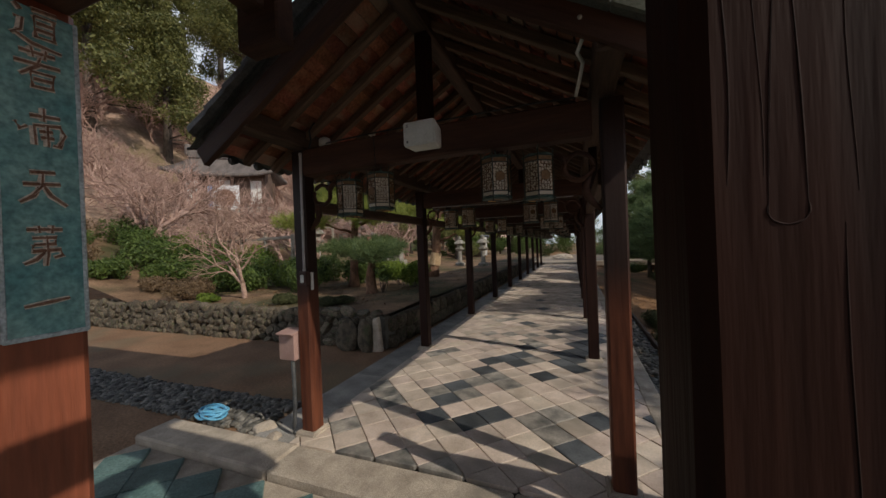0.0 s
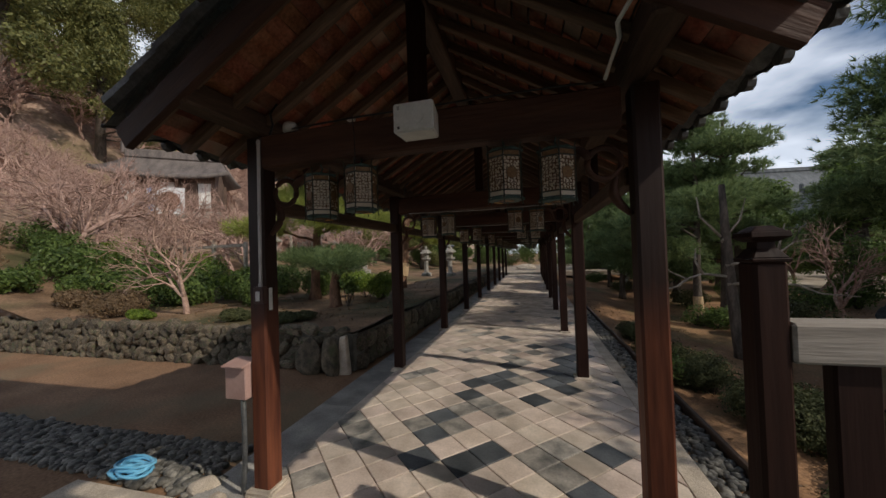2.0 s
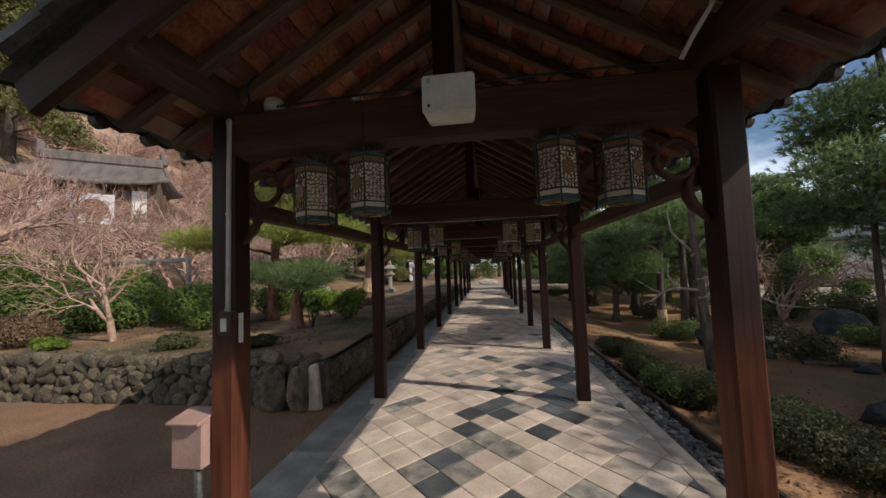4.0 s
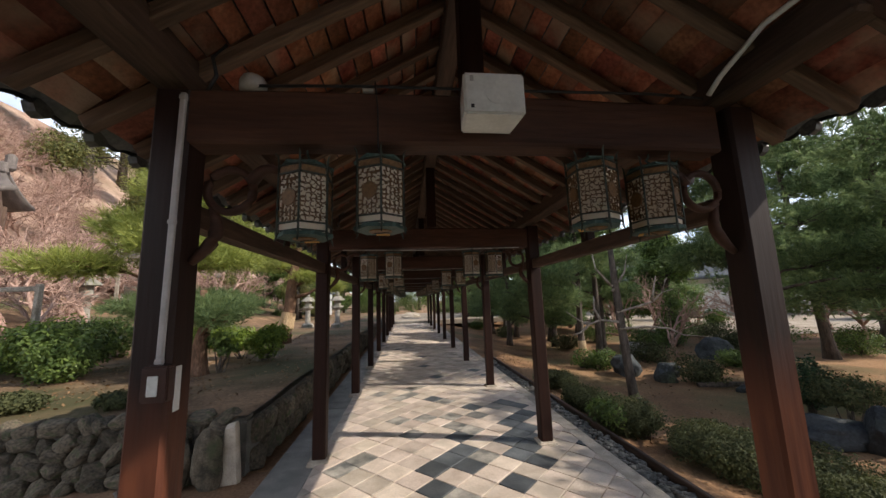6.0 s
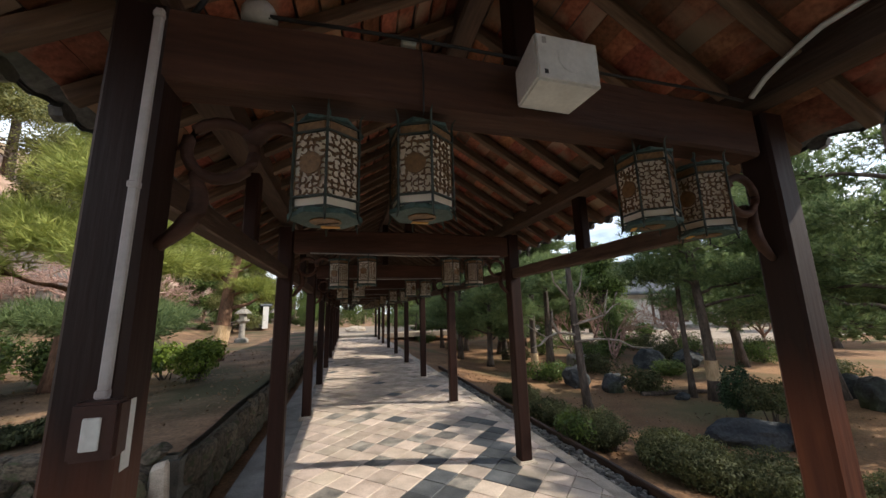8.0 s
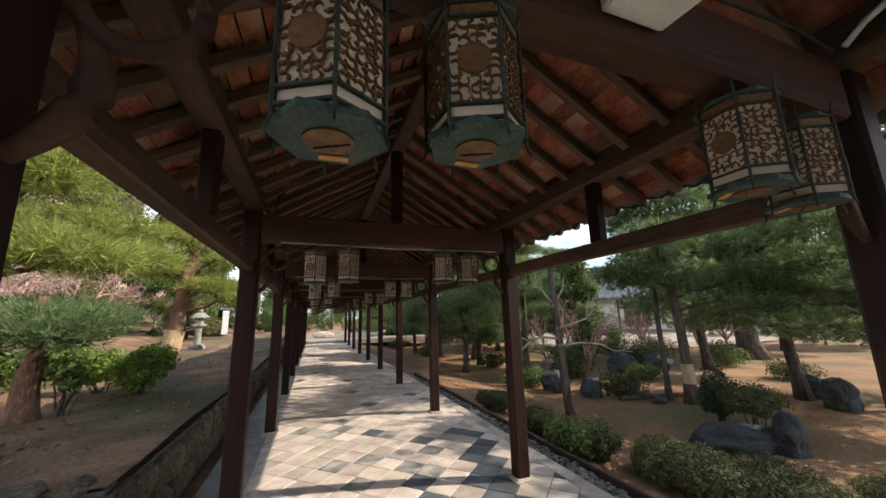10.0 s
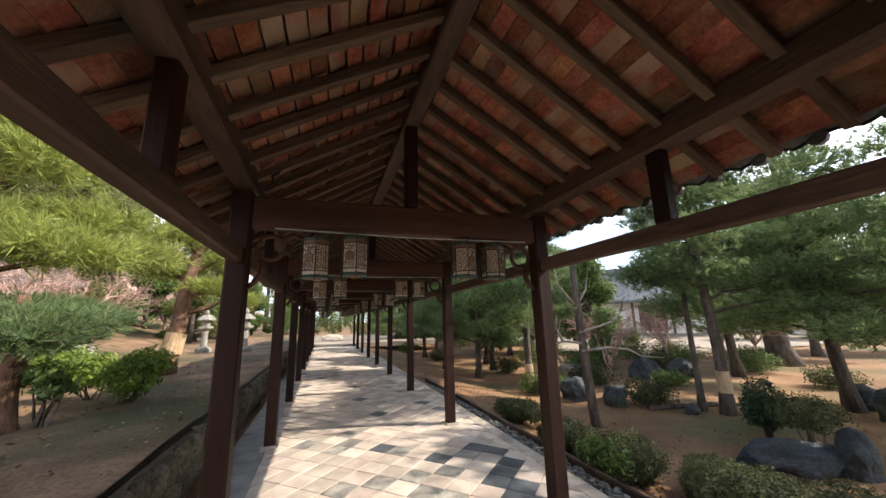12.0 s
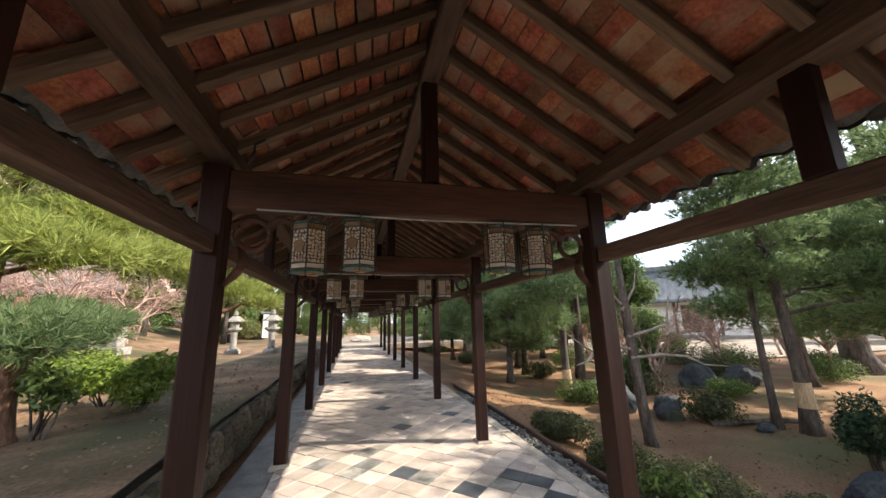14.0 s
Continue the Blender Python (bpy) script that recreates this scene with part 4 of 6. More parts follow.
# fence beside the gate
fe = thing("garden_fence", "brown wooden fence with a square stepped cap on its end post", "fence", m=pose(1.478, -0.35, 0))
bm = box(bm_new(), (0, 0, 0.69), (0.104, 0.104, 1.66), 0.012)
part("end_post", bm, POST, fe)
bm = bm_new()
for z0, z1, w0, w1 in ((1.515, 1.53, 0.118, 0.122), (1.53, 1.565, 0.112, 0.066), (1.56, 1.592, 0.062, 0.058), (1.588, 1.604, 0.075, 0.12), (1.602, 1.625, 0.124, 0.118), (1.624, 1.646, 0.108, 0.05)):
    lathe(bm, [(w0 * 0.707, z0), (w1 * 0.707, z1)], 4, Matrix.Rotation(radians(45), 4, "Z"))
bmesh.ops.bevel(bm, geom=bm.edges[:], offset=0.004, segments=1, affect="EDGES")
part("finial", bm, POST, fe, "square stepped cap on a short neck")
bm = box(bm_new(), (1.6, 0, 1.235), (3.1, 0.12, 0.14), 0.01)
part("top_rail", bm, GREY_WOOD, fe, "grey weathered top rail")
bm = box(bm_new(), (1.6, 0, 0.12), (3.1, 0.1, 0.12), 0.01)
part("bottom_rail", bm, POST, fe)
for k in range(8):
    bm = box(bm_new(), (0.24 + k * 0.4, 0, 0.68), (0.13, 0.06, 1.02), 0.008)
    part("baluster", bm, POST, fe)
bm = box(bm_new(), (1.6, 0, -0.12), (3.1, 0.2, 0.24), 0.02)
part("foot_stone", bm, GRANITE, fe)

# ---- stone retaining wall ----
wall = tagged(new("retaining_wall"), "low dry-stone retaining wall of rough field stones", "wall", kind="structure")
bm = bm_new()
box(bm, (-13.5, 2.72, 0.2), (23.2, 0.16, 0.56))
box(bm, (-1.95, 15.0, 0.2), (0.16, 24.8, 0.5))
part("wall_core", bm, BED, wall)
stone_mes = []
for k in range(14):
    bm = lump(bm_new(), (0, 0, 0), (1, 1, 1), 100 + k, 0.3, 2, 1.4)
    for v in bm.verts:
        v.co = Vector([math.copysign(abs(2 * c) ** 0.62, c) / 2 for c in v.co])
    me = bpy.data.meshes.new("stone")
    bm.to_mesh(me)
    bm.free()
    me.materials.append(STONE)
    stone_mes.append(me)
rng = random.Random(7)
spots = []
for row in range(5):
    z = 0.0 + row * 0.122
    x = -1.98
    while x > -12:
        w = rng.uniform(0.1, 0.27)
        spots.append((x - w / 2, 2.6 + rng.uniform(-0.02, 0.02) - 0.012 * row + 0.03 * row, z + rng.uniform(-0.04, 0.04), w * 1.25, 0.2, rng.uniform(0.13, 0.22)))
        x -= w
for x, y, z, a, b, c in spots[:]:
    link("stone", rng.choice(stone_mes), None, wall, pose(x, y, z, rng.uniform(-25, 25), rng.uniform(-50, 50), rng.uniform(-15, 15)) @ Matrix.Diagonal((a, b, c, 1)))
y = 2.7
while y < 16:
    w = rng.uniform(0.2, 0.42)
    for z in (0.06, 0.3):
        link("stone", rng.choice(stone_mes), None, wall, pose(-1.86 + rng.uniform(-0.02, 0.02), y + w / 2, z + rng.uniform(-0.03, 0.03), rng.uniform(-15, 15), 0, 90 + rng.uniform(-10, 10)) @ Matrix.Diagonal((w * 1.15, 0.2, rng.uniform(0.26, 0.32), 1)))
    y += w
for x, y, s in ((-2.12, 2.42, (0.28, 0.2, 0.62)), (-2.5, 2.44, (0.5, 0.24, 0.6))):
    bm = lump(bm_new(), (0, 0, 0.18), s, int(-x * 100), 0.2, 3)
    tagged(part("standing_stone", bm, STONE, m=pose(x, y, 0)), "upright flat-faced stone at the corner of the retaining wall", "stone", "corner stones")

bm = box(bm_new(), (0, 0, 0.2), (0.2, 0.11, 0.56))
bmesh.ops.bevel(bm, geom=bm.edges[:], offset=0.03, segments=1, affect="EDGES")
for v in bm.verts:
    if v.co.z > 0.3:
        v.co.x *= 0.55
        v.co.z += 0.25 * v.co.x
    v.co += noise.noise_vector(v.co * 6) * 0.015
tagged(part("standing_stone", bm, GRANITE, m=pose(-1.96, 2.5, 0, 0, 0, 12)), "pale pointed upright slab at the corner of the retaining wall", "stone", "corner stones")


# ---- pebbles ----
def pebbles(name, x0, x1, y0, y1, count, r0, r1, z, label, seed):
    rng = random.Random(seed)
    V, F = [], []
    ico = bmesh.new()
    bmesh.ops.create_icosphere(ico, subdivisions=1, radius=1.0)
    iv, fi = [v.co.copy() for v in ico.verts], [[v.index for v in f.verts] for f in ico.faces]
    ico.free()
    for _ in range(count):
        r = rng.uniform(r0, r1)
        m = Matrix.Translation((rng.uniform(x0, x1), rng.uniform(y0, y1), z + rng.uniform(0, r * 0.5))) @ Euler((rng.uniform(-0.4, 0.4), rng.uniform(-0.4, 0.4), rng.uniform(0, 6))).to_matrix().to_4x4() @ Matrix.Diagonal((r * rng.uniform(0.8, 1.4), r, r * rng.uniform(0.45, 0.75), 1))
        b = len(V)
        V.extend(tuple(m @ v) for v in iv)
        F.extend(tuple(b + i for i in f) for f in fi)
    return tagged(raw(name, V, F, PEBBLE, smooth=True), label, "pebbles", kind="stuff")


pebbles("drain_pebbles", 1.79, 2.12, -0.1, 9.0, 2600, 0.02, 0.05, -0.14, "grey rounded pebbles in the drain beside the kerb", 1)
pebbles("court_pebbles", -9.0, -1.75, 0.06, 0.62, 3600, 0.02, 0.05, -0.05, "grey river pebbles in a strip along the forecourt", 2)
pebbles("yellow_pebbles", -2.3, -1.55, 0.0, 0.3, 60, 0.03, 0.06, -0.04, "ochre rounded stones by the threshold", 3)
for k, (x, y, s) in enumerate(((-1.62, 0.1, 0.26), (-1.42, -0.02, 0.2))):
    bm = lump(bm_new(), (0, 0, -0.02), (s, s * 0.8, 0.14), 70 + k, 0.2, 3)
    tagged(part("edging_stone", bm, GRANITE, m=pose(x, y, 0)), "rough pale edging stone beside the post", "stone", "edging stones")
bm = box(bm_new(), (0, 0, 0), (0.05, 10, 0.16), 0.01)
tagged(part("drain_edging", bm, BEAM_Y, m=pose(2.17, 4.8, -0.14)), "dark edging board along the pebble drain", "edging", kind="structure")

V, F = [], []
rng = random.Random(5)
pts = []
for i in range(150):
    a = i * 0.42
    r = 0.095 + 0.028 * math.sin(i * 0.37) + 0.012 * rng.random()
    pts.append((-2.37 + 1.25 * r * math.cos(a) + 0.03 * math.sin(i * 0.11), 0.12 + r * math.sin(a) * 0.8, -0.03 + 0.022 * (i / 40) + 0.01 * math.sin(i)))
tube(V, F, pts, [0.011] * len(pts), 6)
hose = thing("garden_hose", "loosely coiled light blue garden hose on the ground", "hose")
raw("coil", V, F, HOSE, hose, True)
V, F = [], []
tube(V, F, [(-2.5, 0.15, -0.02), (-2.9, 0.1, -0.03), (-3.6, 0.25, -0.03), (-5.0, 0.3, -0.03), (-8.0, 0.2, -0.03)], [0.011] * 5, 6)
raw("lead", V, F, BLACK, hose, True)


# ---- plants ----
def tri_mesh(name, P, material):
    """A mesh of loose triangles from an (n, 3, 3) array."""
    P = np.ascontiguousarray(P, dtype=np.float32).reshape(-1, 3)
    n = len(P) // 3
    me = bpy.data.meshes.new(name)
    me.vertices.add(n * 3)
    me.vertices.foreach_set("co", P.ravel())
    me.loops.add(n * 3)
    me.loops.foreach_set("vertex_index", np.arange(n * 3, dtype=np.int32))
    me.polygons.add(n)
    me.polygons.foreach_set("loop_start", np.arange(0, n * 3, 3, dtype=np.int32))
    me.update(calc_edges=True)
    me.materials.append(material)
    return me


def quad_mesh(name, P, material):
    P = np.ascontiguousarray(P, dtype=np.float32).reshape(-1, 3)
    n = len(P) // 4
    me = bpy.data.meshes.new(name)
    me.vertices.add(n * 4)
    me.vertices.foreach_set("co", P.ravel())
    me.loops.add(n * 4)
    me.loops.foreach_set("vertex_index", np.arange(n * 4, dtype=np.int32))
    me.polygons.add(n)
    me.polygons.foreach_set("loop_start", np.arange(0, n * 4, 4, dtype=np.int32))
    me.update(calc_edges=True)
    me.materials.append(material)
    return me


def unit(a):
    return a / np.maximum(np.linalg.norm(a, axis=-1, keepdims=True), 1e-6)


def in_pads(rg, pads, count, shell=0.55):
    """Points spread over flattened ellipsoids (x, y, z, rx, ry, rz), more of them near the skin, with clumping."""
    w = np.array([p[3] * p[4] for p in pads])
    idx = rg.choice(len(pads), count, p=w / w.sum())
    q = np.array(pads)[idx]
    d = unit(rg.normal(size=(count, 3)))
    lobes = 1 + 0.22 * np.sin(d[:, :1] * 5 + q[:, :1] * 3) * np.cos(d[:, 1:2] * 6 + q[:, 1:2])
    r = (shell + (1 - shell) * rg.random((count, 1))) * lobes
    return q[:, :3] + d * r * q[:, 3:6], d


def needles(name, pads, tufts, length, width, material, seed, per=11, up=0.5):
    rg = np.random.default_rng(seed)
    c, d = in_pads(rg, pads, tufts, 0.3)
    ax = unit(d * np.array([1, 1, 0.5]) + np.array([0, 0, up]) + rg.normal(size=d.shape) * 0.25)
    c, ax = np.repeat(c, per, 0), np.repeat(ax, per, 0)
    n = len(c)
    dirn = unit(ax + rg.normal(size=(n, 3)) * 0.55)
    side = unit(np.cross(dirn, rg.normal(size=(n, 3)))) * width / 2
    L = length * (0.6 + 0.6 * rg.random((n, 1)))
    return tri_mesh(name, np.stack([c - side, c + side, c + dirn * L], 1), material)


def leaves(name, pads, count, size, material, seed, shell=0.6):
    rg = np.random.default_rng(seed)
    c, d = in_pads(rg, pads, count, shell)
    nrm = unit(d + rg.normal(size=d.shape) * 0.7 + np.array([0, 0, 0.4]))
    u = unit(np.cross(nrm, rg.normal(size=nrm.shape)))
    v = np.cross(nrm, u)
    s = size * (0.6 + 0.8 * rg.random((count, 1)))
    return quad_mesh(name, np.stack([c - u * s, c - v * s * 0.45, c + u * s, c + v * s * 0.45], 1), material)


def limb_path(a, b, rng, n=6, sag=0.1):
    a, b = Vector(a), Vector(b)
    out = []
    for i in range(n + 1):
        t = i / n
        p = a.lerp(b, t)
        k = sag * (b - a).length * math.sin(math.pi * t)
        out.append(p + Vector((rng.uniform(-1, 1), rng.uniform(-1, 1), rng.uniform(-0.3, 1))) * k * 0.5)
    return out


def pine(label, loc, h, r, pads, seed, lean=(0, 0), band=None, material=PINE, density=620, bark=BARK, length=0.16, width=0.02, group="garden pines"):
    """A trained pine: a crooked trunk, limbs to each pad, and pads of needle tufts. Pads are in the tree's own space."""
    rng = random.Random(seed)
    t = thing("pine_tree", label, "tree", group, pose(*loc))
    V, F = [], []
    k = 10
    tr = []
    for i in range(k + 1):
        u = i / k
        tr.append(Vector((lean[0] * u + 0.1 * r / 0.15 * noise.noise(Vector((u * 2.3, seed, 0))), lean[1] * u + 0.1 * r / 0.15 * noise.noise(Vector((u * 2.3, seed, 5))), h * u - 0.08)))
    tr[0] = Vector((0, 0, -0.12))
    tube(V, F, tr, [r * (1.5 if i == 0 else 1.0) * (1 - 0.65 * i / k) for i in range(k + 1)], 10)
    raw("trunk", V, F, bark, t, True)
    V, F = [], []
    for p in pads:
        c = Vector(p[:3])
        u = max(0.08, min(0.97, (c.z - 0.25) / h))
        a = tr[int(u * k)].lerp(tr[min(k, int(u * k) + 1)], u * k - int(u * k))
        path = limb_path(a, c, rng, 5, 0.16)
        r0 = r * 0.42 * (1 - 0.5 * u)
        tube(V, F, path, [r0 * (1 - 0.75 * i / 5) for i in range(6)], 6)
        for _ in range(6):
            e = c + Vector((rng.uniform(-0.8, 0.8) * p[3], rng.uniform(-0.8, 0.8) * p[4], rng.uniform(-0.4, 0.6) * p[5]))
            tube(V, F, limb_path(path[3], e, rng, 3, 0.2), [r0 * 0.35, r0 * 0.25, r0 * 0.18, r0 * 0.1], 4)
    tagged(raw("branchwork", V, F, bark, t, True), kind="stuff")
    area = sum(p[3] * p[4] for p in pads)
    link("crown", needles("crown", pads, int(area * density), length, width, material, seed), None, t)
    if band:
        bm = bm_new()
        z0, z1 = band
        u = (z0 + z1) / 2 / h
        c = tr[int(u * k)].lerp(tr[int(u * k) + 1], u * k - int(u * k))
        c2 = tr[int(u * k) + 1] - tr[int(u * k)]
        rr = r * (1 - 0.65 * u) * 1.12
        d = c2.normalized() * (z1 - z0) / 2
        rod(bm, c - d, c + d, rr * 1.08, rr, 16)
        part("straw_band", bm, STRAW, t, "straw winter band")
    return t


def auto_pads(seed, h, z0, spread, n=9):
    rng = random.Random(seed)
    out = []
    for i in range(n):
        u = i / (n - 1)
        a = i * 2.4 + rng.uniform(-0.4, 0.4)
        rad = spread * (1 - 0.7 * u) * rng.uniform(0.35, 1.0)
        s = spread * rng.uniform(0.38, 0.6) * (1 - 0.35 * u)
        out.append((rad * math.cos(a), rad * math.sin(a), z0 + (h - z0) * u, s, s, s * 0.42))
    return out


def shrub(name, label, loc, pads, count, size, material, seed, stem=0.02, category="shrub", group="", shell=0.6, bark=BARK):
    rng = random.Random(seed)
    t = thing(name, label, category, group, pose(*loc))
    V, F = [], []
    for p in pads:
        for _ in range(4):
            e = Vector(p[:3]) + Vector((rng.uniform(-0.5, 0.5) * p[3], rng.uniform(-0.5, 0.5) * p[4], rng.uniform(-0.3, 0.4) * p[5]))
            tube(V, F, limb_path((rng.uniform(-0.04, 0.04), rng.uniform(-0.04, 0.04), -0.1), e, rng, 4, 0.12), [stem, stem * 0.8, stem * 0.6, stem * 0.4, stem * 0.25], 5)
    tagged(raw("branchwork", V, F, bark, t, True), kind="stuff")
    link("foliage", leaves("foliage", pads, count, size, material, seed, shell), None, t)
    return t


def mound(loc, rx, ry, h, seed, label="clipped azalea mound of dull olive leaves", material=HEDGE, size=0.0165, count=14000):
    rng = random.Random(seed)
    pads = [(rng.uniform(-0.5, 0.5) * rx, rng.uniform(-0.5, 0.5) * ry, h * rng.uniform(0.36, 0.6), rx * rng.uniform(0.5, 0.75), ry * rng.uniform(0.5, 0.75), h * rng.uniform(0.38, 0.5)) for _ in range(6)]
    return shrub("azalea_mound", label, loc, pads, count, size, material, seed, 0.012, "shrub", "clipped mounds", 0.72)


def bare_tree(name, label, loc, h, r, seed, depth=5, group="", material=TWIG, spread=0.6, thin=0.62):
    """A leafless tree: a trunk that forks again and again."""
    rng = random.Random(seed)
    t = thing(name, label, "tree", group, pose(*loc))
    V, F, V2, F2 = [], [], [], []

    def grow(p, d, length, rad, lev):
        n = 4
        pts, q, dd = [p], p, d
        for i in range(n):
            dd = (dd + Vector((rng.gauss(0, 0.14), rng.gauss(0, 0.14), rng.gauss(0.03, 0.1)))).normalized()
            q = q + dd * length / n
            pts.append(q)
        big = lev >= depth - 1
        tube(V if big else V2, F if big else F2, pts, [rad * (1 - 0.4 * i / n) for i in range(n + 1)], 7 if big else (4 if lev > 1 else 3))
        if lev <= 0:
            return
        kids = rng.choice((2, 3, 3)) if lev < depth else 4
        for j in range(kids):
            a = rng.uniform(0, 6.283)
            o = dd.orthogonal().normalized()
            o = Matrix.Rotation(a, 3, dd) @ o
            nd = (dd + o * rng.uniform(0.4, 1.0) * spread * 1.5).normalized()
            grow(pts[rng.choice((2, 3, 4))] if j else pts[4], nd, length * rng.uniform(0.6, 0.85), rad * thin, lev - 1)
    grow(Vector((0, 0, -0.1)), Vector((0, 0, 1)), h * 0.3, r, depth)
    raw("trunk", V, F, material, t, True)
    tagged(raw("branchwork", V2, F2, material, t), kind="stuff")
    return t


def rock(loc, s, seed, label="dark weathered garden rock set in the ground", turn=0.0, material=BOULDER, flat=0.3):
    bm = lump(bm_new(), (0, 0, 0), s, seed, 0.32, 4, 1.3)
    return tagged(part("garden_rock", bm, material, m=pose(loc[0], loc[1], loc[2] + s[2] * 0.22, 0, 0, turn)), label, "rock", "garden rocks")


def gz(x, y, dz=0.0):
    return (x, y, low(x, y) + dz)


def hz(x, y, dz=0.0):
    return (x, y, high(x, y) + dz)


# garden beside the walkway, lower side
# its last two pads are added to shade the floor farther along
pine("tall slim pine with a pale straw winter band on its trunk", gz(7.45, 5.38), 6.6, 0.12,
     [(-0.6, 0.3, 2.9, 0.9, 0.9, 0.4), (0.9, -0.5, 2.7, 1.0, 1.0, 0.4), (-1.3, -0.6, 3.6, 1.0, 0.9, 0.4), (0.5, 0.9, 3.9, 1.1, 1.0, 0.45), (1.7, 0.1, 3.7, 1.0, 1.0, 0.4), (-0.6, 0.2, 4.8, 1.1, 1.1, 0.45), (0.8, -0.4, 5.4, 1.0, 1.0, 0.45), (0, 0, 6.4, 0.9, 0.9, 0.4), (1.5, -1.6, 2.4, 0.9, 0.8, 0.35), (-1.3, -0.9, 5.9, 1.1, 1.1, 0.4), (0.4, -1.1, 6.5, 1.1, 1.1, 0.4)], 21, lean=(-0.05, 0.15), band=(0.52, 0.95), density=430)
pine("slim dark pine trunk with a small high crown", gz(7.3, 5.8), 5.2, 0.072, [(-0.8, 0.2, 3.0, 0.8, 0.8, 0.35), (0.4, 0.6, 3.5, 0.9, 0.8, 0.35), (-0.2, 0.2, 4.4, 0.9, 0.9, 0.4), (0, 0, 5.2, 0.7, 0.7, 0.35)], 22, lean=(0.1, 0.1))
pine("leaning pine with drooping dark green pads over the garden", gz(5.0, 8.9), 5.4, 0.11, [(-0.9, -0.6, 2.1, 0.8, 0.8, 0.28), (-1.2, 0.5, 2.6, 0.8, 0.8, 0.28), (-0.5, 1.0, 2.9, 0.9, 0.8, 0.3), (-0.3, -1.1, 3.3, 0.9, 0.8, 0.3), (-1.5, -0.9, 2.9, 0.8, 0.8, 0.28), (-1.7, -2.0, 2.7, 0.8, 0.8, 0.26), (0.7, 0.2, 3.6, 1.0, 0.9, 0.32), (-0.4, 0.4, 4.2, 1.0, 1.0, 0.34), (0.5, -0.5, 4.8, 0.8, 0.8, 0.3), (0.1, 0.1, 5.4, 0.7, 0.7, 0.3)], 31, lean=(0.1, 0.2), band=(0.3, 0.85))
pine("pine with flat dark pads reaching above the eaves", gz(5.9, 9.6), 5.8, 0.11, [(0.45, -0.5, 4.9, 0.75, 0.7, 0.28), (-0.3, 0, 4.2, 0.8, 0.8, 0.35), (-0.5, 0.3, 5.6, 0.9, 0.8, 0.35), (0.1, 0.2, 3.3, 0.8, 0.8, 0.35), (-0.6, -0.5, 3.0, 0.7, 0.7, 0.3), (-0.7, -0.3, 5.0, 0.8, 0.7, 0.35)], 38, lean=(0.2, 0.1), density=800)
pine("low spreading pine with dark green pads", gz(6.7, 15.3), 4.8, 0.14, auto_pads(32, 4.6, 1.1, 1.9, 14), 32, lean=(0.4, 0.3))
pine("broad dark pine beside the lawn of bare earth", gz(9.9, 4.5), 6.6, 0.13, auto_pads(33, 6.4, 1.6, 2.0, 16), 33, lean=(-0.4, 0.3), density=430)
pine("dense pine with low boughs near the fence", gz(12.2, 2.6), 6.4, 0.13, auto_pads(34, 6.2, 1.8, 2.2, 15), 34, lean=(-0.3, 0.4))
pine("pine with soft green pads close to the walkway", gz(4.3, 14.2), 5.4, 0.12, auto_pads(37, 5.2, 1.2, 1.5, 13), 37, lean=(0.2, 0.3))
# the last three pads are added high up to shade the floor's right edge
pine("broad pine with low drooping boughs beyond the azalea bed", gz(8.1, 2.2), 6.0, 0.16,
     [(-0.9, 0.7, 1.75, 0.8, 0.7, 0.26), (-0.3, 1.7, 2.1, 0.9, 0.8, 0.3), (0.7, 0.3, 1.7, 0.8, 0.8, 0.28), (-1.1, -0.4, 2.5, 0.8, 0.8, 0.28), (0.0, 0.9, 2.9, 1.0, 0.9, 0.3), (0.8, -0.8, 2.5, 0.9, 0.8, 0.3), (-0.7, 0.2, 3.5, 1.0, 0.9, 0.32), (0.4, 1.3, 3.8, 0.9, 0.9, 0.3), (-0.3, -1.1, 3.6, 0.9, 0.9, 0.3), (0.9, 2.3, 2.5, 0.8, 0.8, 0.28), (-0.9, 1.1, 4.4, 0.8, 0.8, 0.3), (0.8, 0.4, 5.0, 0.8, 0.8, 0.3), (-1.3, -1.4, 4.4, 0.7, 0.7, 0.25), (0, 0, 5.9, 0.9, 0.9, 0.3), (0.0, -1.3, 5.5, 1.0, 1.0, 0.35), (-0.7, -2.1, 5.0, 0.9, 0.9, 0.3), (0.5, -0.3, 6.4, 1.0, 1.0, 0.3)], 36, density=380)
pine("old pine with a thick flared trunk behind the rocks", gz(16.5, 9.0), 7.5, 0.42, auto_pads(39, 7.2, 3.0, 2.8, 14), 39, lean=(-0.4, 0.3), density=420, length=0.2, width=0.028)
# the pine at (9.6, -2.6) is unseen, added to shade the fence side
for k, (x, y, h, sp) in enumerate(((4.8, 12.0, 4.6, 1.5), (6.0, 13.2, 5.6, 1.7), (5.6, 17.2, 5.0, 1.7), (9.6, -2.6, 6.6, 2.3), (7.2, 11.6, 5.8, 1.6))):
    pine(("spreading garden pine with dense flat pads", "garden pine with a dense dark green crown added for shade")[k % 2], gz(x, y), h, 0.12, auto_pads(130 + k, h - 0.2, 1.3 if h < 5 else 2.2, sp, 15), 130 + k, lean=(0.2, 0.2), density=700)
far_pine = pine("mature garden pine in the middle distance", gz(12.5, 8.2), 7.0, 0.15, auto_pads(35, 6.8, 2.0, 2.4, 15), 35, lean=(-0.5, 0.2), density=420, length=0.2, width=0.028)
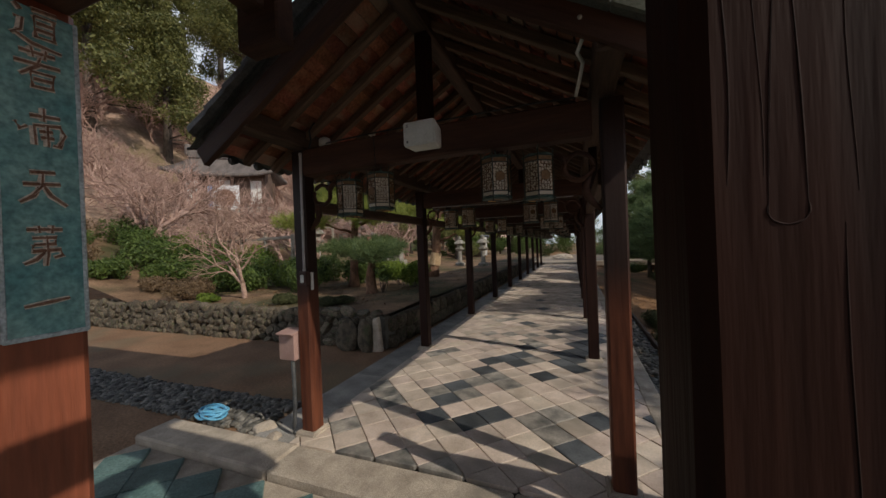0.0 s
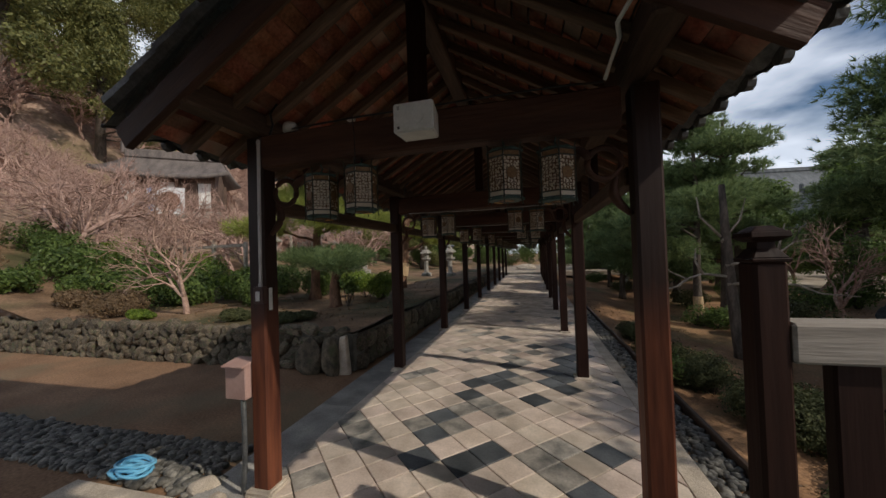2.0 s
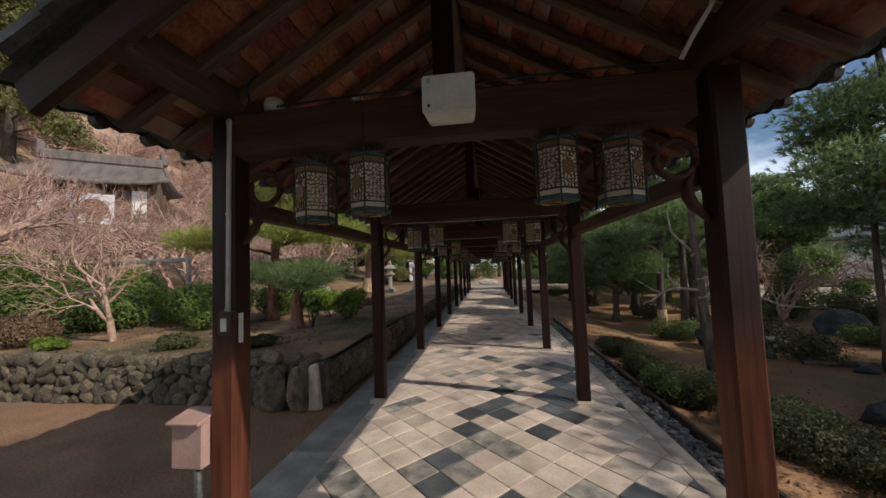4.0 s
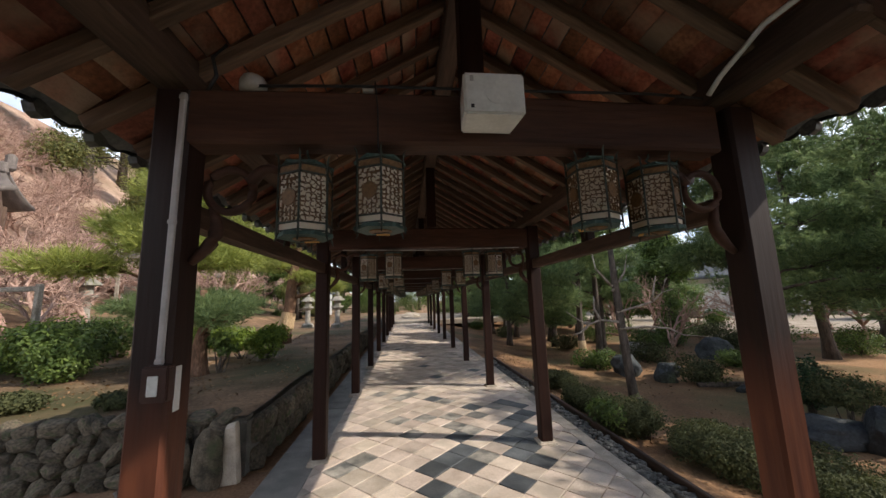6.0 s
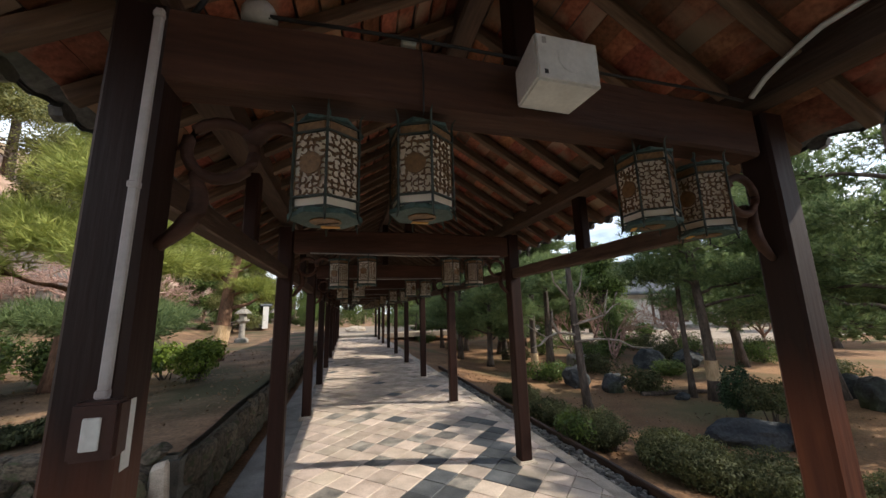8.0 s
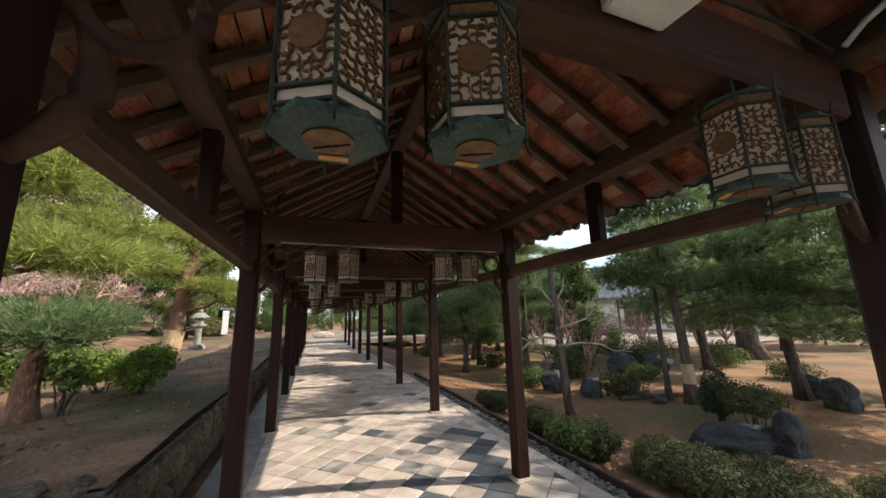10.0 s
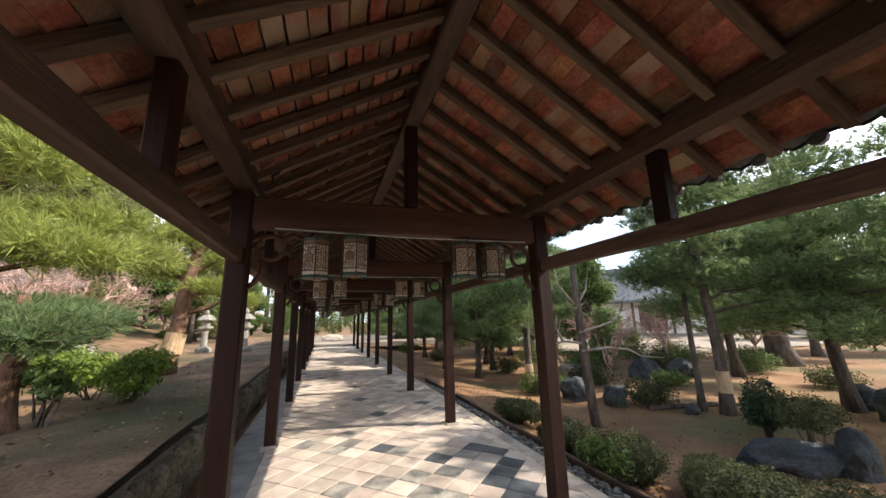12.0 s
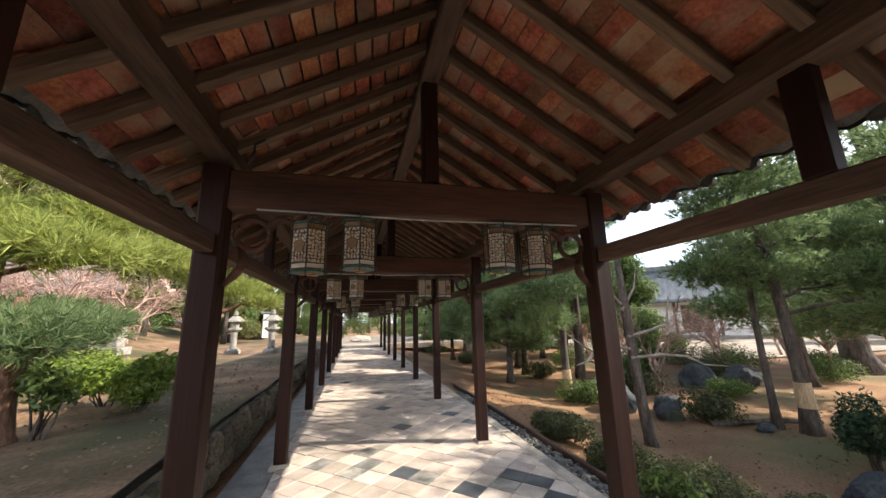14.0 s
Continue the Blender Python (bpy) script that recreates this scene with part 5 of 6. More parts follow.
for x, y, a, s in ((4.9, 19.5, 75, 0.75), (4.6, 26.5, 210, 0.75), (9.5, 18.0, 140, 0.85), (21.0, 10.0, 20, 1.15), (11.5, 25.0, 90, 0.9), (6.2, 21.5, 170, 0.7), (7.5, 29.0, 30, 0.8), (19.0, 24.0, 330, 1.1)):
    copy_thing(far_pine, pose(x, y, low(x, y), 0, 0, a) @ Matrix.Scale(s, 4))

# slim trunk with pruned, bleached branches
tk = thing("pruned_tree", "slim pruned tree with a few bleached bare branches", "tree", m=pose(*gz(4.35, 5.75)))
V, F = [], []
tube(V, F, [(0.03, 0, -0.1), (0.0, 0, 0.15), (-0.04, 0.02, 0.7), (-0.07, 0.03, 1.3), (-0.1, 0.04, 1.9), (-0.12, 0.05, 2.5), (-0.13, 0.08, 3.3)], [0.13, 0.095, 0.088, 0.085, 0.08, 0.07, 0.05], 10)
raw("trunk", V, F, BARK, tk, True)
for pts in ([(-0.15, 0, 1.55), (-0.5, 0.1, 1.6), (-0.75, 0.15, 1.5), (-1.0, 0.1, 1.62), (-1.25, 0.1, 1.8)], [(-0.75, 0.15, 1.5), (-0.9, 0.2, 1.35), (-1.1, 0.2, 1.3)], [(-0.16, 0, 1.75), (0.2, -0.1, 1.85), (0.6, -0.1, 1.95), (0.85, -0.1, 2.15), (1.1, -0.1, 2.2)], [(0.6, -0.1, 1.95), (0.65, -0.1, 2.2), (0.7, -0.15, 2.5)],
            [(-0.15, 0, 1.4), (0.3, -0.2, 1.45), (0.8, -0.2, 1.4), (1.1, -0.25, 1.25), (1.6, -0.3, 1.2)], [(-0.2, 0.03, 2.3), (-0.5, 0.1, 2.7), (-0.55, 0.1, 3.1)], [(-0.2, 0.03, 2.2), (0.1, 0.0, 2.6), (0.2, 0, 3.0)], [(-0.5, 0.1, 1.6), (-0.62, 0.1, 1.85), (-0.6, 0.1, 2.1)], [(0.85, -0.1, 2.15), (0.95, -0.1, 2.4), (1.0, -0.1, 2.45)]):
    V, F = [], []
    n = len(pts)
    tube(V, F, pts, [0.03 * (1 - 0.7 * i / (n - 1)) for i in range(n)], 6)
    raw("branch", V, F, DEAD_WOOD, tk, True)

for k, (x, y, rx, ry, h) in enumerate(((2.66, 4.2, 0.4, 0.55, 0.42), (2.8, 3.2, 0.6, 0.6, 0.46), (3.0, 2.4, 0.65, 0.55, 0.44), (3.6, 1.9, 0.65, 0.55, 0.44), (3.35, 2.85, 0.5, 0.5, 0.4), (4.6, 1.4, 0.5, 0.45, 0.4), (2.6, 5.6, 0.35, 0.5, 0.35), (3.2, 1.2, 0.5, 0.45, 0.42), (2.75, 0.5, 0.45, 0.5, 0.45), (5.6, 0.7, 0.6, 0.5, 0.45))):
    mound(gz(x, y), rx, ry, h, 300 + k)
shrub("leafy_shrub", "small bright green leafy shrub beside the kerb", gz(2.35, 3.35), [(0, 0, 0.25, 0.2, 0.3, 0.22), (0.02, 0.3, 0.18, 0.15, 0.2, 0.16)], 900, 0.03, BUSH, 41, 0.008, shell=0.3)
shrub("ball_shrub", "rounded clipped shrub on bare stems behind a rock", gz(6.15, 3.45), [(0, 0, 0.62, 0.5, 0.45, 0.26), (0.15, 0.1, 0.58, 0.4, 0.4, 0.22)], 4200, 0.024, HEDGE, 42, 0.016)
shrub("dark_shrub", "dense dark green camellia shrub", gz(6.4, 4.1), [(0, 0, 0.62, 0.3, 0.3, 0.4), (0.08, 0.08, 0.42, 0.36, 0.34, 0.28)], 3600, 0.032, DARK_LEAF, 43, 0.02)
rock(gz(5.35, 3.3), (1.25, 0.6, 0.52), 51, "low dark slab-like garden rock", -32)
rock(gz(5.85, 2.9), (0.62, 0.5, 0.78), 52, "upright dark garden rock", 20)
rock(gz(5.6, 7.8), (0.9, 0.7, 0.75), 53, turn=30)
rock(gz(6.0, 6.9), (0.6, 0.5, 0.6), 54, "blue-grey pointed garden rock", 70)
rock(gz(6.4, 7.3), (0.7, 0.6, 0.5), 55)
rock(gz(9.8, 9.3), (1.7, 1.0, 0.9), 56, "broad dark rock ledge", 20)
rock(gz(10.9, 8.9), (1.2, 0.9, 0.8), 57, "broad dark rock ledge", 50)
rock(gz(10.4, 4.5), (0.8, 0.7, 0.6), 58)
rock(gz(9.6, 3.8), (0.7, 0.6, 0.8), 59)
rock(gz(6.9, 5.75), (0.4, 0.3, 0.22), 60, "small pale stone at the foot of a pine")
for k, (x, y, rx, h) in enumerate(((6.6, 6.6, 0.6, 0.6), (5.2, 8.6, 0.6, 0.55), (7.6, 9.0, 0.8, 0.7), (9.0, 11.5, 0.9, 0.8), (6.2, 12.5, 0.7, 0.6), (8.2, 14.0, 0.8, 0.8), (12.5, 6.0, 0.8, 0.6), (14.0, 8.5, 1.0, 0.8), (4.9, 17.5, 0.7, 0.6), (10.5, 16.5, 1.0, 0.9), (13.0, 12.5, 1.1, 0.9), (4.6, 23.0, 0.8, 0.7), (16.0, 10.0, 1.0, 0.8), (9.0, 8.0, 0.6, 0.5), (12.0, 10.6, 0.8, 0.7), (14.5, 11.5, 0.9, 0.8), (11.4, 13.4, 0.8, 0.7), (13.8, 14.0, 1.0, 0.9), (16.5, 13.5, 1.0, 0.9), (10.2, 12.4, 0.6, 0.5))):
    mound(gz(x, y), rx, rx * 0.9, h, 340 + k, ("clipped round garden shrub in the middle distance", "low spreading garden shrub with green leaves")[k % 2], (HEDGE, BUSH)[k % 2], 0.035, 2600)
for k, (x, y, h) in enumerate(((8.6, 9.6, 3.0), (12.0, 14.5, 3.6), (15.0, 9.0, 3.2), (9.2, 13.0, 3.0), (18.0, 15.0, 4.0), (13.5, 11.5, 3.0), (15.5, 13.0, 3.4), (12.0, 17.0, 3.2), (17.0, 18.0, 3.6), (10.8, 14.0, 2.8), (14.5, 15.5, 3.4), (20.0, 13.5, 3.6), (16.5, 11.0, 3.0))):
    bare_tree("bare_garden_tree", "leafless brown garden tree with fine twigs", gz(x, y), h, 0.07, 400 + k, 5, "bare garden trees")
shrub("round_conifer", "dark conical clipped conifer", gz(10.6, 12.0), [(0, 0, 0.7, 0.7, 0.7, 0.6), (0, 0, 1.4, 0.5, 0.5, 0.6), (0, 0, 2.0, 0.28, 0.28, 0.4)], 4200, 0.045, BUSH, 44, 0.03, "tree")
st_ = thing("stone_basin", "round grey stone basin in the garden", "basin", m=pose(*gz(7.6, 10.4)))
bm = bm_new()
lathe(bm, [(0.42, -0.1), (0.42, 0.3), (0.38, 0.42), (0.3, 0.42), (0.26, 0.32)], 18)
part("bowl", bm, LANTERN_STONE, st_, smooth=True)
V, F = [], []
tube(V, F, [(0, 0, 0.02), (0.6, -0.2, 0.06), (1.3, -0.3, 0.05), (2.0, -0.6, 0.04)], [0.07, 0.06, 0.05, 0.04], 7)
tagged(raw("fallen_pole", V, F, BARK, m=pose(*gz(6.3, 6.3))), "dark pole lying on the earth between pines", "pole")

# raised garden
pine("trained pine with layered pads on the raised bed", hz(-3.75, 5.15), 1.5, 0.15,
     [(0.2, -0.05, 1.1, 0.85, 0.8, 0.22), (-0.75, 0.1, 1.15, 0.75, 0.8, 0.22), (-0.2, 0.6, 1.25, 0.7, 0.6, 0.2), (0.4, -0.4, 0.95, 0.5, 0.5, 0.16)], 61, density=1200, bark=RED_BARK, length=0.15, width=0.012)
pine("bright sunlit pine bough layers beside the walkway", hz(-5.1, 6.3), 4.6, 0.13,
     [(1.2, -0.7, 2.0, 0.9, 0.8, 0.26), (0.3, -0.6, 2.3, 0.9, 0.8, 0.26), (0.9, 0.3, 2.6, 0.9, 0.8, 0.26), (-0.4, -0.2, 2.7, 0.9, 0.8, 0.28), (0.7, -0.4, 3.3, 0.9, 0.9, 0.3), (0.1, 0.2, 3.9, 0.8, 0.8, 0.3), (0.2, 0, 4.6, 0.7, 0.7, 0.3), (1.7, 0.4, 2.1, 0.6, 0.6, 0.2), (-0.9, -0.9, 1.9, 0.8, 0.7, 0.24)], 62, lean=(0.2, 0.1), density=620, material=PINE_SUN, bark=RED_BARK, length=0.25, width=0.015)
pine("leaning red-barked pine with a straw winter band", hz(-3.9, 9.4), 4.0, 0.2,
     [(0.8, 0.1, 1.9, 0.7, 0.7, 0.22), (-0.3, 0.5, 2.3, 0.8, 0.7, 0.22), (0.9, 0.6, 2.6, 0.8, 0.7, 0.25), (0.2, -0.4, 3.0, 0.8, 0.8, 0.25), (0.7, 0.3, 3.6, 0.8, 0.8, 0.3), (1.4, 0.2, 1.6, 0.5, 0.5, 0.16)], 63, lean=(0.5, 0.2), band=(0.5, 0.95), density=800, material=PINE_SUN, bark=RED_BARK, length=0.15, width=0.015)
shrub("camellia_shrub", "small glossy dark camellia on a thin stem", hz(-3.45, 5.2), [(0, 0, 0.55, 0.28, 0.28, 0.22), (0.15, -0.1, 0.4, 0.2, 0.2, 0.15)], 420, 0.045, BUSH, 71, 0.018, shell=0.2)
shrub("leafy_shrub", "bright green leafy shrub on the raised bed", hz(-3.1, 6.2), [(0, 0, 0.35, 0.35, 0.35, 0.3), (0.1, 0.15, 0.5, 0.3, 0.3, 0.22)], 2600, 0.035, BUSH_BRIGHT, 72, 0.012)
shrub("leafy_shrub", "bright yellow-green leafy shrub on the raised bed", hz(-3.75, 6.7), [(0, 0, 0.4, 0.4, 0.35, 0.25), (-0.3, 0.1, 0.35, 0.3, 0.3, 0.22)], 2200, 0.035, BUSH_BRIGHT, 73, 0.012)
bare_tree("bare_cherry_tree", "leafless branching cherry tree above the stone wall", hz(-6.5, 3.85), 3.0, 0.065, 81, 6, material=GREY_TWIG, spread=0.7)
for k, (x, y, rx, h, mt, sz, lab) in enumerate((
        (-7.9, 3.4, 0.55, 0.5, BROWN_LEAF, 0.022, "russet clipped mound on the raised bed"), (-9.4, 3.5, 0.5, 0.42, BROWN_LEAF, 0.022, "russet clipped mound on the raised bed"), (-6.9, 3.2, 0.24, 0.22, BUSH_BRIGHT, 0.025, "small yellow-green shrub by the wall"),
        (-8.2, 5.0, 0.9, 0.9, BUSH, 0.045, "dark green broadleaf hedge shrub"), (-9.9, 4.8, 0.9, 0.95, BUSH, 0.045, "dark green broadleaf hedge shrub"), (-11.6, 4.6, 0.9, 1.0, BUSH, 0.045, "dark green broadleaf hedge shrub"), (-13.2, 5.0, 1.0, 1.1, BUSH, 0.045, "dark green broadleaf hedge shrub"),
        (-6.4, 5.6, 0.8, 0.9, BUSH, 0.045, "dark green broadleaf hedge shrub"), (-5.4, 6.9, 0.7, 0.9, BUSH, 0.04, "dark green broadleaf hedge shrub"), (-11.0, 3.3, 0.6, 0.6, BUSH, 0.04, "green shrub at the top of the wall"), (-12.6, 3.2, 0.6, 0.6, BROWN_LEAF, 0.03, "russet shrub at the top of the wall"),
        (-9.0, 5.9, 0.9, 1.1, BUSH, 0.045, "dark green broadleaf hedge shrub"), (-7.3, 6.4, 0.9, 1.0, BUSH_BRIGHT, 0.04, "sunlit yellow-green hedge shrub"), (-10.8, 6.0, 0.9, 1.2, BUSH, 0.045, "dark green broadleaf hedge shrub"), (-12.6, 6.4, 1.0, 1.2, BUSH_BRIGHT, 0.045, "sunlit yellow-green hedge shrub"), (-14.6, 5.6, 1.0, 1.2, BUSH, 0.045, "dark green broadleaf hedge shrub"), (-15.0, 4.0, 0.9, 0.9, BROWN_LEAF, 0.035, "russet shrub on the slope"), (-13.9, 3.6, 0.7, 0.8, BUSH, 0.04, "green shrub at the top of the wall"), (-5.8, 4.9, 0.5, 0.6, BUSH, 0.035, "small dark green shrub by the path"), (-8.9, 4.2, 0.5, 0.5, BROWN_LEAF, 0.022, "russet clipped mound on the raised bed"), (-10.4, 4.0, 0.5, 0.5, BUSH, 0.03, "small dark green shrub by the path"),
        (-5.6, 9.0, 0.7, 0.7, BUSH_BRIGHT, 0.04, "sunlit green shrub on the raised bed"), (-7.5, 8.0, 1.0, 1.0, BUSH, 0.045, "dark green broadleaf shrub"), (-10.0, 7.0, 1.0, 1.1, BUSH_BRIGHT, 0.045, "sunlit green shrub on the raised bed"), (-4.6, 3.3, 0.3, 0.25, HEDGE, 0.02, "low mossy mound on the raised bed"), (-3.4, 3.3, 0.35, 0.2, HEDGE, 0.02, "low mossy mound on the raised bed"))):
    mound(hz(x, y), rx, rx * 0.8, h, 500 + k, lab, mt, sz, 3600)
bt = bare_tree("bare_slope_tree", "leafless brown cherry tree on the hillside", hz(-12.5, 8.5), 4.6, 0.1, 91, 6, "bare hillside trees", spread=0.75)
bt2 = bare_tree("bare_slope_tree", "leafless brown cherry tree on the hillside", hz(-10.0, 10.5), 4.2, 0.09, 92, 6, "bare hillside trees", spread=0.7)
rng = random.Random(3)
for k in range(230):
    x, y = rng.uniform(-38, -7.5), rng.uniform(5, 32)
    if -x < 8 + 0.1 * y or (-23.5 < x < -15 and 9.5 < y < 17.5):
        continue
    copy_thing((bt, bt2)[k % 2], pose(x, y, high(x, y) - 0.05, 0, 0, rng.uniform(0, 360)) @ Matrix.Scale(rng.uniform(0.6, 1.2), 4))


def cedar(label, loc, h, spread, seed, material=CEDAR, size=0.105, count=30000):
    t = thing("evergreen_tree", label, "tree", "hillside evergreens", pose(*loc))
    V, F = [], []
    tube(V, F, [(0, 0, -0.3), (0.1, 0, h * 0.4), (0, 0.1, h * 0.95)], [0.03 * h, 0.02 * h, 0.005 * h], 8)
    rng = random.Random(seed)
    pads = []
    for i in range(26):
        u = rng.uniform(0.12, 1.0)
        a, rad = rng.uniform(0, 6.28), spread * (1.1 - u) * rng.uniform(0.4, 1.0)
        c = (rad * math.cos(a), rad * math.sin(a), h * u)
        s = spread * rng.uniform(0.22, 0.4)
        pads.append((*c, s, s, s * 0.8))
        tube(V, F, limb_path((0, 0, h * u * 0.85), c, rng, 3, 0.1), [0.08, 0.06, 0.04, 0.02], 5)
    raw("trunk", V, F, BARK, t, True)
    link("crown", leaves("crown", pads, count, size, material, seed, 0.35), None, t)
    return t


ev = cedar("tall olive-green evergreen tree on the hillside", hz(-27, 10), 12.0, 4.2, 111)
ev2 = cedar("tall dark evergreen tree on the hillside", hz(-31, 15.5), 13.0, 4.6, 112)
for k, (x, y, s) in enumerate(((-25.5, 13.5, 0.85),  (-35, 9, 1.2), (-32, 13, 1.0), (-11.5, 23, 0.6), (-14.5, 27, 0.75), (-9.5, 33, 0.75), (-8.2, 25, 0.45), (-17, 24, 0.8), (-46, 28, 1.1), (-47, 20, 1.2), (-20, 32, 1.0), (-30, 33, 1.2), (-42, 16, 1.2), (-40, 32, 1.3), (-14, 40, 1.0), (-22, 44, 1.2), (-48, 24, 1.3), (-34, 42, 1.3), (-8, 52, 1.0), (-50, 36, 1.4), (2, 62, 1.0), (12, 66, 1.1), (-42, 8, 1.1), (24, 60, 1.1))):
    z = high(x, y) if x < -3 else low(x, y)
    copy_thing((ev, ev2)[k % 2], pose(x, y, z - 0.2, 0, 0, 57 * k) @ Matrix.Scale(s, 4))


dense = cedar("dense dark broadleaf evergreen beyond the garden", gz(14.5, 17.0), 5.2, 2.6, 113, BUSH, 0.085)
for k, (x, y, s) in enumerate(((10.5, 21, 0.9), (15, 24, 1.1), (8.5, 33, 1.0), (5.5, 40, 1.0), (6.0, 27, 0.7), (12, 30, 1.1), (27, 9, 1.2), (34, 16, 1.2), (9.0, 41, 1.2), (-8.5, 27, 0.8), (-12.5, 30, 1.0), (-7, 37, 0.9), (-16, 30, 1.1), (-5, 46, 1.0), (-11, 42, 1.3))):
    copy_thing(dense, pose(x, y, (low(x, y) if x > -2 else high(x, y)) - 0.15, 0, 0, 67 * k) @ Matrix.Scale(s, 4))


def litter(name, x0, x1, y0, y1, f, count, seed, label):
    """Fallen leaves lying about on the ground."""
    rg = np.random.default_rng(seed)
    x, y = rg.uniform(x0, x1, count), rg.uniform(y0, y1, count)
    keep = np.array([noise.noise(Vector((u * 0.9, v * 0.9, seed))) > rg.uniform(-0.35, 0.25) for u, v in zip(x, y)])
    x, y = x[keep], y[keep]
    cpos = np.stack([x, y, np.array([f(u, v) for u, v in zip(x, y)]) + 0.012], 1)
    n = len(x)
    nr = unit(rg.normal(size=(n, 3)) * 0.35 + np.array([0, 0, 1]))
    u = unit(np.cross(nr, rg.normal(size=(n, 3))))
    v = np.cross(nr, u)
    s = rg.uniform(0.012, 0.032, (n, 1))
    me = quad_mesh(name, np.stack([cpos - u * s, cpos - v * s * 0.6, cpos + u * s, cpos + v * s * 0.6], 1), LITTER)
    tagged(link(name, me, None), label, "leaves", kind="stuff")


litter("fallen_leaves", -9.0, -2.0, 2.8, 12, high, 9000, 5, "brown fallen leaves scattered over the raised bed")
litter("garden_litter", 2.2, 11, 0.5, 12, low, 12000, 6, "brown fallen leaves and needles on the garden earth")


# ---- stone lanterns ----
def stone_lantern(loc, s):
    t = thing("stone_lantern", "weathered pale grey stone garden lantern", "stone lantern", "stone lanterns", pose(*loc) @ Matrix.Scale(s, 4))
    for name, prof, seg in (("base", [(0.3, -0.1), (0.3, 0.12), (0.22, 0.2)], 6), ("shaft", [(0.14, 0.2), (0.12, 0.5), (0.13, 0.85)], 12), ("platform", [(0.16, 0.85), (0.29, 0.95), (0.29, 1.03)], 6), ("light_box", [(0.17, 1.03), (0.17, 1.28)], 6), ("cap", [(0.36, 1.28), (0.34, 1.34), (0.14, 1.5)], 6), ("finial", [(0.06, 1.5), (0.1, 1.56), (0.09, 1.64), (0.02, 1.74)], 10)):
        part(name, lathe(bm_new(), prof, seg), LANTERN_STONE, t)
    return t


stone_lantern(hz(-5.0, 16.1), 0.95)
stone_lantern(hz(-3.46, 15.3), 0.95)
stone_lantern(hz(-10.5, 11.0), 1.1)
stone_lantern(gz(5.6, 18.8), 1.0)


# ---- buildings in the distance ----
def hall(label, loc, turn, lx, ly, wall_h, roof_h, over, wall_m, roof_m, doors=5, name="temple_hall"):
    """A hall: plinth, walls with posts and door panels, and a hipped-and-gabled tiled roof with curved eaves."""
    t = thing(name, label, "building", m=pose(*loc, 0, 0, turn))
    part("plinth", box(bm_new(), (0, 0, 0.0), (lx + 0.8, ly + 0.8, 0.6), 0.05), LANTERN_STONE, t)
    part("wall", box(bm_new(), (0, 0, 0.3 + wall_h / 2), (lx, ly, wall_h)), wall_m, t)
    for s in (-1, 1):
        for k in range(doors + 1):
            part("wall_post", box(bm_new(), (-lx / 2 + lx * k / doors, s * (ly / 2 + 0.03), 0.3 + wall_h / 2), (0.22, 0.16, wall_h), 0.01), HALL_WOOD, t)
        for k in range(doors):
            d = part("door", box(bm_new(), (-lx / 2 + lx * (k + 0.5) / doors, s * (ly / 2 + 0.02), 0.3 + wall_h * 0.42), (lx / doors * 0.7, 0.1, wall_h * 0.7), 0.02), HALL_WOOD if k % 2 else PLASTER, t)
    V, F = [], []
    n = 8
    for s in (-1, 1):
        b = len(V)
        for i in range(n + 1):
            u = i / n
            yy = s * (ly / 2 + over) * (1 - u)
            zz = 0.3 + wall_h - 0.25 * over + (roof_h + 0.25 * over) * (u ** 1.35)
            for j in range(13):
                w = j / 6 - 1
                half = lx / 2 + over * (1 - 0.8 * u)
                V.append((w * half, yy, zz + 0.35 * (abs(w) ** 3) * (1 - u)))
        for i in range(n):
            for j in range(12):
                q = b + i * 13 + j
                F.append((q, q + 1, q + 14, q + 13))
    roof_ob = raw("roof", V, F, roof_m, t, True)
    sm = roof_ob.modifiers.new("thickness", "SOLIDIFY")
    sm.thickness = 0.22
    for s in (-1, 1):
        g = raw("gable", [(s * (lx / 2), -(ly / 2) * 0.9, 0.3 + wall_h), (s * (lx / 2), (ly / 2) * 0.9, 0.3 + wall_h), (s * (lx / 2), 0, 0.2 + wall_h + roof_h)], [(0, 1, 2)], wall_m, t)
        gm = g.modifiers.new("thickness", "SOLIDIFY")
        gm.thickness = 0.15
    part("ridge", box(bm_new(), (0, 0, 0.45 + wall_h + roof_h), (lx + over * 0.6, 0.5, 0.55), 0.08), roof_m, t)
    for s in (-1, 1):
        part("ridge_end", box(bm_new(), (s * (lx / 2 + over * 0.3), 0, 0.75 + wall_h + roof_h), (0.35, 0.4, 0.8), 0.1), roof_m, t)
    return t


hall("large temple hall with a grey tiled gable roof behind the garden", (36, 54, -0.5), 8, 18, 13, 5.5, 6.0, 2.4, PLASTER, FAR_ROOF)
hall("grey tiled temple building beyond the garden trees", (30, 30, -0.5), -50, 16, 8, 3.4, 3.0, 1.4, PLASTER, FAR_ROOF)
hall("long white-walled building with a grey tiled roof", (42, 24, -0.5), -60, 22, 7, 2.8, 2.4, 1.2, PLASTER, FAR_ROOF, 7)
hall("white-walled hillside temple hall with a dark tiled roof", (-20.3, 14.3, high(-20.3, 14.3) - 0.5), 38, 4.4, 3.4, 2.2, 1.3, 0.9, HALL_WOOD, HALL_ROOF, 5)
hall("small hillside gate building with a dark tiled roof", (-14.5, 20.5, high(-14.5, 20.5) - 0.3), 30, 4, 2.4, 1.7, 1.1, 0.8, HALL_WOOD, HALL_ROOF, 3)
